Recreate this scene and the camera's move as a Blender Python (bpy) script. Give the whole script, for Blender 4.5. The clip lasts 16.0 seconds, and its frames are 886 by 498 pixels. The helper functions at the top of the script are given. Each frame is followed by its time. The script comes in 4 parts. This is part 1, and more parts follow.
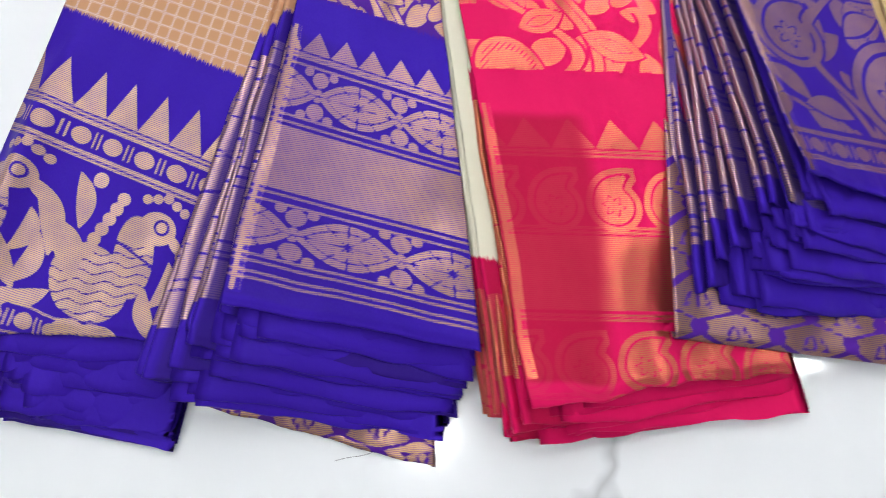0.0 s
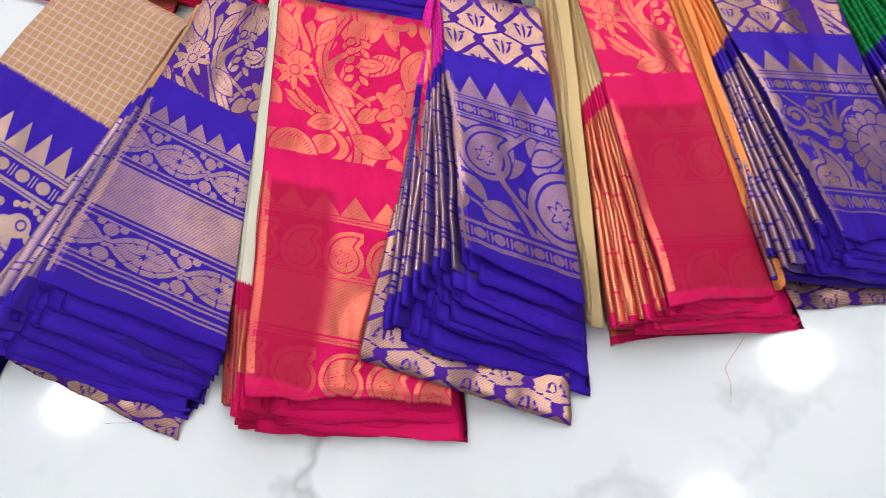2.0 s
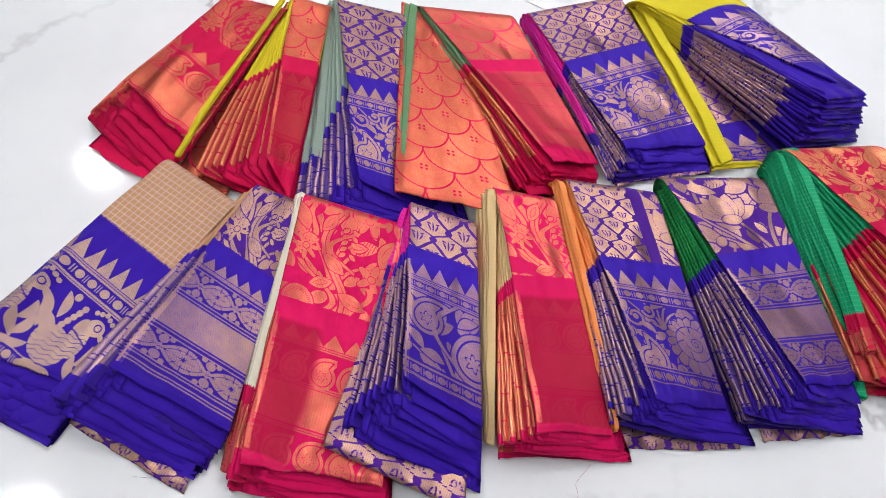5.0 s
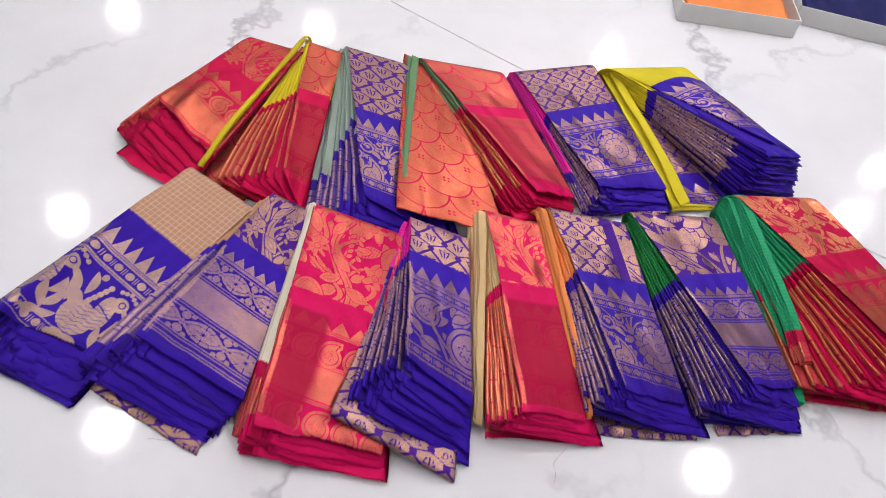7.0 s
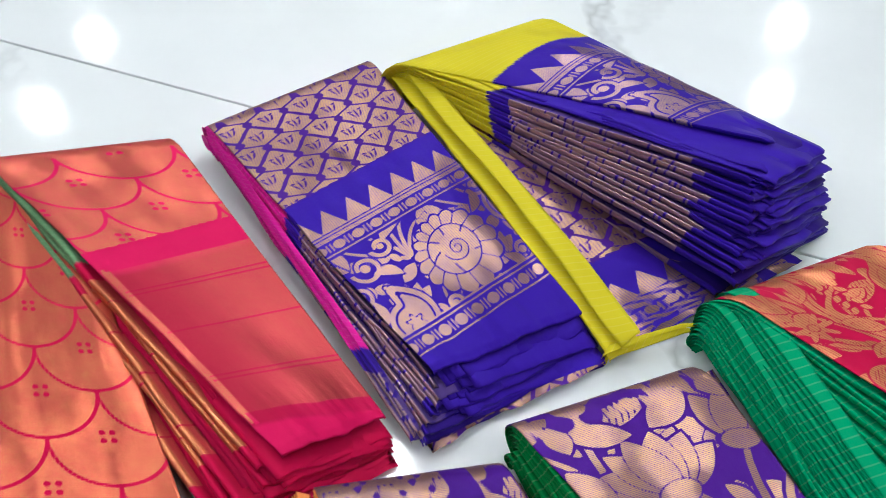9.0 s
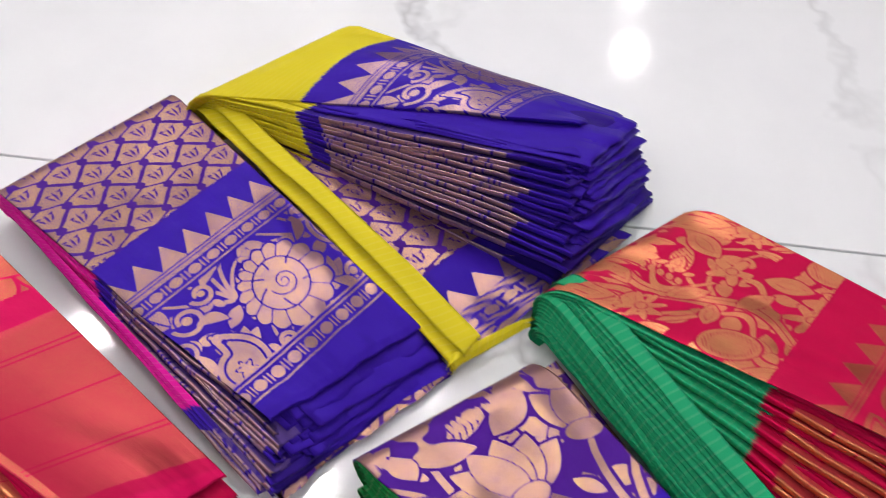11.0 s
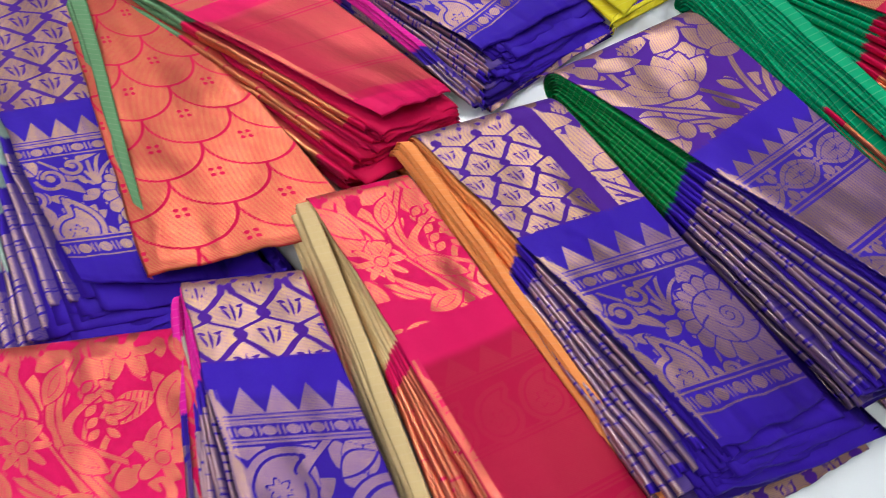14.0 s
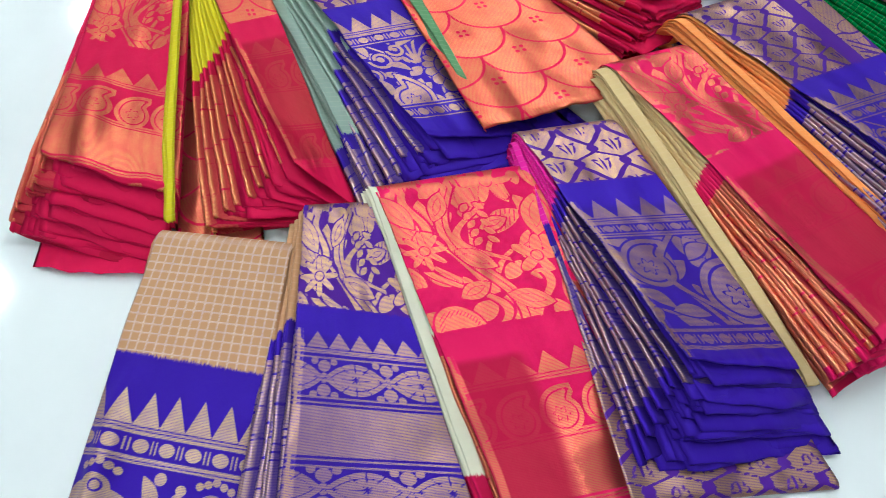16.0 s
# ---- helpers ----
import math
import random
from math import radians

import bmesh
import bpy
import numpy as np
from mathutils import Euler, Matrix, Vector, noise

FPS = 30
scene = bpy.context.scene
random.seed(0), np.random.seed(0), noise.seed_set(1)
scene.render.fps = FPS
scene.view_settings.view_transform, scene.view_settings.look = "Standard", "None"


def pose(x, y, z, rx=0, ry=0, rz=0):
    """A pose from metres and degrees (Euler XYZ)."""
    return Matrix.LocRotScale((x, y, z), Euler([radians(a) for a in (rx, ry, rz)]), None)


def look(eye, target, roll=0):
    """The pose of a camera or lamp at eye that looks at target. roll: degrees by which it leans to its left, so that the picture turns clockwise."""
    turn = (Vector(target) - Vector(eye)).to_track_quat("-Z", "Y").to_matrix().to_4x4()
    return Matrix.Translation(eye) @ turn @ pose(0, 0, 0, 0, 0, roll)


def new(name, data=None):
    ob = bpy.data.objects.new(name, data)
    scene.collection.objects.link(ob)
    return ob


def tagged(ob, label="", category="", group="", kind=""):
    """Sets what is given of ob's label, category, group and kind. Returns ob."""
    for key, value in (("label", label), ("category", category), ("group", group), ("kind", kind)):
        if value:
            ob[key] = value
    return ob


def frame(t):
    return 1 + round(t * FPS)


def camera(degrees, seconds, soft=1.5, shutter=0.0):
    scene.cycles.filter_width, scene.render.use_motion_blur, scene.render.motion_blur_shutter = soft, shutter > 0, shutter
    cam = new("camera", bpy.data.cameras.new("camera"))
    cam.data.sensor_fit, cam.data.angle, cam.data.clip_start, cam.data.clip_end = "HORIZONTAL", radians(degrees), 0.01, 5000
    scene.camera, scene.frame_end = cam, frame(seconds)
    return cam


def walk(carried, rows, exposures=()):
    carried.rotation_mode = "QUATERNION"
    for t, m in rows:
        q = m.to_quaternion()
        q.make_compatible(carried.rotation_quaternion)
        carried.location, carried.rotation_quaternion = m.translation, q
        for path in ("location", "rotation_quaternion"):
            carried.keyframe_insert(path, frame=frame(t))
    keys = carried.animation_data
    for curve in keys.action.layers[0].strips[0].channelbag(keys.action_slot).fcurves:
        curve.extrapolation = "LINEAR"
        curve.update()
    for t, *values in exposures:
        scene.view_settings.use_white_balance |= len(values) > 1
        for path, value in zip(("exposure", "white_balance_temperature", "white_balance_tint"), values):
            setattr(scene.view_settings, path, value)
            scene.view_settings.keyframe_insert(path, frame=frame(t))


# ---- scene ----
cam = camera(61.0, 16.0, soft=0.6, shutter=0.3)
PATH = [
    (0, (0.314, 0.283, 0.673), (0.11, 0.559, -1.297), -25.7),
    (0.5, (0.411, 0.246, 0.732), (0.166, 0.653, -1.211), -16.9),
    (1, (0.483, 0.233, 0.776), (0.194, 0.71, -1.145), -14.2),
    (1.5, (0.568, 0.234, 0.798), (0.236, 0.774, -1.099), -12.8),
    (2, (0.618, 0.23, 0.836), (0.289, 0.827, -1.044), -8.9),
    (2.5, (0.669, 0.231, 0.872), (0.351, 0.894, -0.987), -4.6),
    (3, (0.713, 0.234, 0.917), (0.398, 0.978, -0.913), -0.8),
    (3.5, (0.726, 0.206, 0.969), (0.398, 1.039, -0.819), 1.8),
    (4, (0.726, 0.198, 1.062), (0.347, 1.051, -0.707), 1.1),
    (4.2, (0.715, 0.188, 1.1), (0.324, 1.052, -0.661), 1.4),
    (6.3, (0.762, -0.211, 1.22), (0.381, 1.026, -0.305), 9.3),
    (6.5, (0.76, -0.235, 1.222), (0.391, 1.018, -0.293), 10.3),
    (7, (0.743, -0.176, 1.22), (0.357, 1.054, -0.309), 10.7),
    (7.5, (0.735, 0.109, 1.107), (0.336, 1.255, -0.483), 8.1),
    (8, (0.739, 0.473, 0.901), (0.439, 1.561, -0.751), 5.7),
    (8.5, (0.735, 0.704, 0.744), (0.508, 1.845, -0.883), 2.8),
    (8.7, (0.721, 0.751, 0.707), (0.526, 1.911, -0.911), 2.5),
    (10.8, (0.781, 0.84, 0.703), (0.833, 2.025, -0.907), 1.7),
    (11, (0.803, 0.831, 0.708), (0.895, 1.991, -0.919), 2.5),
    (11.5, (0.846, 0.768, 0.717), (0.993, 1.892, -0.93), 2.9),
    (12, (0.855, 0.686, 0.711), (0.993, 1.763, -0.968), 2.0),
    (12.5, (0.826, 0.604, 0.73), (0.888, 1.633, -0.984), -0.7),
    (13, (0.772, 0.541, 0.731), (0.759, 1.543, -0.999), -3.4),
    (13.5, (0.721, 0.511, 0.723), (0.624, 1.457, -1.036), -7.0),
    (14, (0.681, 0.465, 0.751), (0.551, 1.405, -1.009), -8.4),
    (14.5, (0.588, 0.372, 0.799), (0.457, 1.309, -0.963), -8.7),
    (15, (0.468, 0.295, 0.838), (0.336, 1.199, -0.941), -10.2),
    (15.5, (0.385, 0.257, 0.843), (0.242, 1.151, -0.94), -11.5),
    (16, (0.317, 0.226, 0.874), (0.185, 1.123, -0.909), -10.5),
]
walk(cam, [(t, look(eye, target, roll)) for t, eye, target, roll in PATH],
     exposures=((0, 0.12, 6500, 10), (2.0, 0.08, 6500, 10), (4.2, 0.02, 6500, 11), (6.3, -0.18, 6750, 20), (7.0, -0.18, 6750, 20), (8.0, 0.02, 6400, 10), (8.7, -0.12, 6250, 5), (10.8, -0.24, 6800, 18),
                (11.5, -0.12, 6850, 18), (12.5, 0.1, 6550, 12), (14.0, 0.0, 6350, 8), (15.0, 0.02, 6250, 4), (16.0, 0.03, 6050, -2)))

# ---- light: a showroom with round ceiling downlights, some of them added as fill ----
CEIL = 2.6
world = bpy.data.worlds.new("world")
scene.world = world
world.use_nodes = True
world.node_tree.nodes["Background"].inputs["Color"].default_value = (0.9, 0.95, 1.0, 1)
world.node_tree.nodes["Background"].inputs["Strength"].default_value = 0.3


# ---- materials ----
def srgb(r, g, b):
    def lin(c):
        c /= 255
        return c / 12.92 if c <= 0.04045 else ((c + 0.055) / 1.055) ** 2.4
    return (lin(r), lin(g), lin(b), 1.0)


class Nodes:
    """Short ways to wire a node material."""

    def __init__(self, name):
        self.mat = bpy.data.materials.new(name)
        self.mat.use_nodes = True
        self.tree = self.mat.node_tree
        self.bsdf = self.tree.nodes["Principled BSDF"]

    def add(self, kind, **values):
        n = self.tree.nodes.new(kind)
        for key, value in values.items():
            n.inputs[key].default_value = value
        return n

    def link(self, a, b):
        self.tree.links.new(a, b)

    def math(self, op, a, b=0.0, clamp=False):
        n = self.tree.nodes.new("ShaderNodeMath")
        n.operation, n.use_clamp = op, clamp
        for k, v in enumerate((a, b)):
            if isinstance(v, (int, float)):
                n.inputs[k].default_value = v
            else:
                self.link(v, n.inputs[k])
        return n.outputs[0]

    def mix(self, fac, a, b, blend="MIX"):
        n = self.tree.nodes.new("ShaderNodeMix")
        n.data_type, n.blend_type = "RGBA", blend
        for k, v in ((0, fac), (6, a), (7, b)):
            if isinstance(v, (int, float, tuple)):
                n.inputs[k].default_value = v
            else:
                self.link(v, n.inputs[k])
        return n.outputs[2]

    def ramp(self, value, lo, hi):
        n = self.tree.nodes.new("ShaderNodeMapRange")
        self.link(value, n.inputs[0])
        n.inputs[1].default_value, n.inputs[2].default_value = lo, hi
        return n.outputs[0]

    def noise(self, scale, coord, detail=3.0, rough=0.5, stretch=None):
        n = self.add("ShaderNodeTexNoise", Scale=scale, Detail=detail, Roughness=rough)
        if stretch:
            m = self.add("ShaderNodeMapping", Scale=stretch)
            self.link(coord, m.inputs["Vector"])
            coord = m.outputs["Vector"]
        self.link(coord, n.inputs["Vector"])
        return n.outputs["Fac"]


def plain(name, color, rough=0.5, metal=0.0, vary=0.08, scale=20):
    n = Nodes(name)
    tc = n.add("ShaderNodeTexCoord").outputs["Object"]
    f = n.noise(scale, tc, 5)
    dark = tuple(c * (1 - vary * 2) for c in color[:3]) + (1,)
    n.link(n.mix(f, dark, color), n.bsdf.inputs["Base Color"])
    n.bsdf.inputs["Roughness"].default_value = rough
    n.bsdf.inputs["Metallic"].default_value = metal
    return n.mat


def marble():
    n = Nodes("polished_white_marble")
    tc = n.add("ShaderNodeTexCoord").outputs["Object"]
    warp = n.add("ShaderNodeTexNoise", Scale=1.1, Detail=6.0, Roughness=0.62)
    n.link(tc, warp.inputs["Vector"])
    add = n.tree.nodes.new("ShaderNodeVectorMath")
    add.operation = "MULTIPLY_ADD"
    n.link(warp.outputs["Color"], add.inputs[0])
    add.inputs[1].default_value = (1.1, 1.1, 0)
    n.link(tc, add.inputs[2])
    wave = n.add("ShaderNodeTexWave", Scale=0.22, Distortion=2.0, Detail=4.0)
    wave.inputs["Detail Scale"].default_value = 1.6
    wave.bands_direction = "DIAGONAL"
    n.link(add.outputs[0], wave.inputs["Vector"])
    line = n.ramp(n.math("ABSOLUTE", n.math("SUBTRACT", wave.outputs["Fac"], 0.5)), 0.03, 0.0)
    some = n.ramp(n.noise(1.7, tc, 2), 0.40, 0.56)
    vein = n.math("MULTIPLY", line, some)
    soft = n.add("ShaderNodeTexWave", Scale=0.34, Distortion=3.0, Detail=5.0)
    soft.inputs["Detail Scale"].default_value = 1.2
    soft.inputs["Phase Offset"].default_value = 2.1
    n.link(add.outputs[0], soft.inputs["Vector"])
    broad = n.ramp(n.math("ABSOLUTE", n.math("SUBTRACT", soft.outputs["Fac"], 0.5)), 0.075, 0.0)
    broad = n.math("MULTIPLY", broad, n.ramp(n.noise(2.2, tc, 3), 0.42, 0.6))
    vein = n.math("MAXIMUM", vein, n.math("MULTIPLY", broad, 0.5))
    cloud = n.ramp(n.noise(2.3, tc, 5, 0.6), 0.35, 0.75)
    base = n.mix(cloud, (0.86, 0.87, 0.88, 1), (0.77, 0.78, 0.795, 1))
    n.link(n.mix(n.math("MULTIPLY", vein, 0.52), base, (0.27, 0.27, 0.28, 1)), n.bsdf.inputs["Base Color"])
    n.bsdf.inputs["Roughness"].default_value = 0.09
    n.bsdf.inputs["IOR"].default_value = 1.5
    return n.mat


def silk(name, upper, border, zari, upper_zari=None, metal=1.0, rough=0.27, ribs=False):
    """Woven silk: attribute zari is the signed distance into gold thread, seam the distance past the border's seam (metres)."""
    n = Nodes(name)
    uv = n.add("ShaderNodeUVMap").outputs["UV"]
    za = n.add("ShaderNodeAttribute")
    za.attribute_name = "zari"
    sa = n.add("ShaderNodeAttribute")
    sa.attribute_name = "seam"
    info = n.add("ShaderNodeObjectInfo").outputs["Random"]
    comb = n.noise(900, uv, 1, 0.5, (1.0, 0.08, 1.0))
    ragged = n.math("MULTIPLY", n.math("SUBTRACT", comb, 0.5), 0.012)
    low = n.ramp(n.math("ADD", sa.outputs["Fac"], ragged), -0.0015, 0.0015)
    jag = n.math("MULTIPLY", n.math("SUBTRACT", n.noise(700, uv, 1), 0.5), 0.0007)
    gold = n.ramp(n.math("ADD", za.outputs["Fac"], jag), -0.0004, 0.0004)
    # weft threads of the gold and fine weave of the ground
    weft = n.add("ShaderNodeTexWave", Scale=190.0, Distortion=1.2, Detail=1.0)
    weft.bands_direction = "Y"
    n.link(uv, weft.inputs["Vector"])
    thread = n.ramp(weft.outputs["Fac"], 0.12, 0.5)
    weave = n.noise(1500, uv, 2, 0.5, (1.0, 0.25, 1.0))
    worn = n.noise(60, uv, 3)
    tone = n.noise(9, uv, 3)
    up = n.mix(n.math("MULTIPLY", tone, 0.25), upper, tuple(c * 0.72 for c in upper[:3]) + (1,))
    bo = n.mix(n.math("MULTIPLY", tone, 0.3), border, tuple(c * 0.7 for c in border[:3]) + (1,))
    if ribs:                                                          # fine pale lines woven across the body
        sep = n.add("ShaderNodeSeparateXYZ")
        n.link(uv, sep.inputs[0])
        rib = n.math("PINGPONG", n.math("ADD", sep.outputs["Y"], n.math("MULTIPLY", n.noise(30, uv, 2), 0.004)), 0.0045)
        up = n.mix(n.math("MULTIPLY", n.math("LESS_THAN", rib, 0.0007), 0.06), up, (0.9, 0.78, 0.62, 1))
    painted_shade = n.add("ShaderNodeAttribute")
    painted_shade.attribute_name = "painted_shade"
    deep = (border[0] * 0.6, border[1] * 0.8, border[2] * 0.42, 1)       # ground darkened where gold mirrors little: shade put into its colour
    bo = n.mix(painted_shade.outputs["Fac"], bo, deep)
    ground = n.mix(low, up, bo)
    ground = n.mix(n.math("MULTIPLY", n.ramp(weave, 0.35, 0.7), 0.8), ground, (0.004, 0.004, 0.006, 1), "ADD")
    zc = n.mix(low, upper_zari or zari, zari)
    zc = n.mix(n.math("MULTIPLY", worn, 0.45), zc, bo)
    # thin: gold cover cut where its reflection is dull, painted into the colour
    thin = n.add("ShaderNodeAttribute")
    thin.attribute_name = "thin"
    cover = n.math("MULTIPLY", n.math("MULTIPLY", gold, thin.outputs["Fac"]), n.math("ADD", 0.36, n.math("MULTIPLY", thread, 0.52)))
    tint = n.math("ADD", 0.9, n.math("MULTIPLY", info, 0.16))
    hsv = n.add("ShaderNodeHueSaturation")
    n.link(tint, hsv.inputs["Value"])
    n.link(n.mix(cover, ground, zc), hsv.inputs["Color"])
    n.link(hsv.outputs["Color"], n.bsdf.inputs["Base Color"])
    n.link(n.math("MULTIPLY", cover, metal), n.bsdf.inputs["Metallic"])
    r = n.tree.nodes.new("ShaderNodeMapRange")
    n.link(cover, r.inputs[0])
    r.inputs[3].default_value, r.inputs[4].default_value = 0.52, rough
    n.link(r.outputs[0], n.bsdf.inputs["Roughness"])
    shine = n.mix(0.18, ground, (1.0, 0.9, 0.95, 1))
    n.link(shine, n.bsdf.inputs["Specular Tint"])
    n.bsdf.inputs["Specular IOR Level"].default_value = 0.3
    tan = n.tree.nodes.new("ShaderNodeTangent")
    tan.direction_type = "UV_MAP"
    tan.uv_map = "UVMap"
    n.link(tan.outputs["Tangent"], n.bsdf.inputs["Tangent"])
    n.link(n.math("MULTIPLY", cover, 0.8, True), n.bsdf.inputs["Anisotropic"])
    n.bsdf.inputs["Anisotropic Rotation"].default_value = 0.25
    # relief: crinkles, threads, gold standing proud
    b0 = n.add("ShaderNodeBump", Strength=1.0, Distance=0.055)
    n.link(n.noise(7, uv, 2, 0.5, (1.0, 0.45, 1.0)), b0.inputs["Height"])
    b1 = n.add("ShaderNodeBump", Strength=0.22, Distance=0.003)
    n.link(b0.outputs["Normal"], b1.inputs["Normal"])
    n.link(n.math("ADD", n.noise(38, uv, 4, 0.55), n.math("MULTIPLY", n.noise(75, uv, 3, 0.5, (1.0, 0.12, 1.0)), 0.7)), b1.inputs["Height"])
    b2 = n.add("ShaderNodeBump", Strength=0.2, Distance=0.0004)
    n.link(n.math("ADD", n.math("MULTIPLY", cover, 0.8), n.math("ADD", n.math("MULTIPLY", weave, 0.5), n.math("MULTIPLY", n.noise(260, uv, 2, 0.6, (0.35, 1.0, 1.0)), 0.45))), b2.inputs["Height"])
    n.link(b1.outputs["Normal"], b2.inputs["Normal"])
    n.link(b2.outputs["Normal"], n.bsdf.inputs["Normal"])
    return n.mat


BLUE, PINK, RED = srgb(58, 27, 164), srgb(222, 20, 92), srgb(204, 13, 72)
VIOLET = srgb(78, 30, 140)
GOLD, COPPER = srgb(214, 168, 86), srgb(192, 130, 80)
# pleat thread colours: PALE is gold lightened to carry the fold highlights
PALE, BRIGHT = srgb(226, 184, 138), srgb(230, 172, 104)
CREAM, TAN, BEIGE = srgb(236, 230, 206), srgb(200, 150, 112), srgb(226, 194, 140)
ORANGE, GREEN, JADE = srgb(248, 150, 84), srgb(6, 126, 62), srgb(6, 160, 108)
YELLOW, GREY, SAGE, MAGENTA = srgb(224, 206, 40), srgb(146, 164, 152), srgb(104, 146, 104), srgb(236, 32, 160)


# ---- woven patterns: signed distances in metres, positive inside the gold ----
def circ(x, y, cx, cy, r):
    return r - np.hypot(x - cx, y - cy)


def ell(x, y, cx, cy, a, b, deg=0.0):
    c, s = math.cos(radians(deg)), math.sin(radians(deg))
    p, q = (x - cx) * c + (y - cy) * s, -(x - cx) * s + (y - cy) * c
    return (1 - np.hypot(p / a, q / b)) * min(a, b)


def leaf(x, y, cx, cy, half, wide, deg, bend=0.0):
    c, s = math.cos(radians(deg)), math.sin(radians(deg))
    p, q = (x - cx) * c + (y - cy) * s, -(x - cx) * s + (y - cy) * c
    return wide * (1 - (p / half) ** 2) - np.abs(q - bend * (p / half) ** 2)


def flower(x, y, cx, cy, r, n=5, turn=0.0):
    d, a = np.hypot(x - cx, y - cy), np.arctan2(y - cy, x - cx)
    f = r * (0.68 + 0.32 * np.cos(n * (a + turn))) - d
    f = np.minimum(f, np.abs(d - 0.24 * r) - 0.0009)
    return np.minimum(f, np.maximum(np.abs(np.sin(n * (a + turn) / 2 + math.pi / 2)) * d - 0.0006, 0.34 * r - d))


def paisley(x, y, cx, cy, size, deg=0.0, flip=1):
    """A drop with a hooked tip, an inner line and a small flower in its round end."""
    c, d = math.cos(math.radians(deg)), math.sin(math.radians(deg))
    u, v = ((x - cx) * c + (y - cy) * d) * flip / size, (-(x - cx) * d + (y - cy) * c) / size
    f = np.full_like(u, -1.0)
    for k in range(13):
        t = k / 12
        f = np.maximum(f, 0.4 * (1 - t) ** 0.75 + 0.03 - np.hypot(u + 0.1 * math.sin(t * 3.0) - 0.42 * t ** 2.2, v - 0.14 + 0.66 * t))
    g = np.minimum(f, np.abs(f - 0.11) - 0.02)
    r, a = np.hypot(u, v - 0.14), np.arctan2(v - 0.14, u)
    g = np.minimum(g, np.abs(r - 0.13 - 0.04 * np.cos(6 * a)) - 0.018)
    return g * size


def wrap(v, pitch):
    return (v + pitch / 2) % pitch - pitch / 2


def band(y, a, b):
    return np.minimum(y - a, b - y)


def lines(y, *at, w=0.0011):
    f = -1.0 + 0 * y
    for a in at:
        f = np.maximum(f, w - np.abs(y - a))
    return f


def temples(x, y, base, high, pitch):
    """A row of temple spires that point up to the seam and stand on base."""
    xx = np.abs(wrap(x, pitch))
    return np.minimum((pitch / 2 - xx - (base - y) / high * pitch / 2) * 0.85, base - y)


def beads(x, y, at, r, pitch):
    """Ovals parted by pairs of short bars, between thin lines."""
    xx = wrap(x, pitch)
    f = ell(xx, y, 0, at, pitch * 0.3, r * 0.82)
    bars = np.minimum(0.001 - np.abs(np.abs(np.abs(xx) - pitch / 2) - 0.0024), r * 0.8 - np.abs(y - at))
    f = np.maximum(f, bars)
    return np.maximum(f, np.maximum(0.001 - np.abs(y - at - r * 1.35), 0.001 - np.abs(y - at + r * 1.35)))


def scroll(x, y, cx, cy, r, w=0.0024):
    """A curl of stem round a bud."""
    d, a = np.hypot(x - cx, y - cy), np.arctan2(y - cy, x - cx)
    return np.maximum(w - np.abs(d - r * (0.72 + 0.09 * a)), r * 0.3 - d)


def vine(x, y, pitch=0.235):
    """A broad climbing branch with large leaves, flowers, a hatched fruit and berry sprigs."""
    k = 2 * math.pi / pitch
    trunk = 0.088 + 0.026 * np.sin(k * y + 0.4)
    f = 0.0066 - np.abs(x - trunk) * 0.85
    f = np.minimum(f, np.abs(x - trunk - 0.001) - 0.001)
    f = np.maximum(f, 0.0036 - np.abs(x - trunk - 0.034 - 0.024 * np.cos(2 * k * y)) * 0.7)
    f = np.maximum(f, 0.0036 - np.abs(x - trunk + 0.04 + 0.02 * np.cos(2 * k * y + 1)) * 0.7)
    yy = y % pitch
    for cx, cy, r, n in ((0.142, 0.098, 0.034, 6), (0.158, 0.212, 0.03, 5), (0.03, 0.185, 0.028, 8)):
        d = np.hypot(x - cx, yy - cy)
        f = np.maximum(np.minimum(f, d - r - 0.002), flower(x, yy, cx, cy, r, n))
    fruit = ell(x, yy, 0.034, 0.062, 0.034, 0.029, 70)
    hatch = np.maximum(np.abs(wrap(x + yy, 0.0052)) - 0.0009, np.abs(fruit - 0.006) - 0.0045)
    f = np.maximum(np.minimum(f, -fruit - 0.002), np.minimum(fruit, np.maximum(np.minimum(hatch, 0.004), 0.004 - fruit)))
    for cx, cy, h, w, d in ((0.182, 0.04, 0.03, 0.017, 70), (0.126, 0.032, 0.026, 0.013, 20), (0.182, 0.155, 0.032, 0.017, 110), (0.012, 0.125, 0.032, 0.014, 60),
                            (0.066, 0.125, 0.024, 0.011, -60), (0.086, 0.205, 0.026, 0.012, 35), (0.2, 0.095, 0.022, 0.01, 90), (0.068, 0.012, 0.022, 0.011, -20),
                            (0.125, 0.16, 0.02, 0.009, -15), (0.006, 0.225, 0.022, 0.01, 80)):
        l = leaf(x, yy, cx, cy, h, w, d)
        f = np.maximum(np.minimum(f, -l - 0.0018), np.minimum(l, np.abs(l - w * 0.6) - 0.0006))
    for j in range(5):
        for side in (-1, 1):
            l = leaf(x, yy, 0.108 + side * 0.0095, 0.132 + 0.0125 * j, 0.008, 0.0042, 90 - side * 50)
            f = np.maximum(np.minimum(f, -l - 0.001), l)
    return np.maximum(f, np.minimum(lotus_sprays(x * 1.1 + 0.03, y * 1.1), -f - 0.0026))


def small_vine(x, y):
    return vine((x * 1.3) % 0.212, y * 1.3) / 1.3


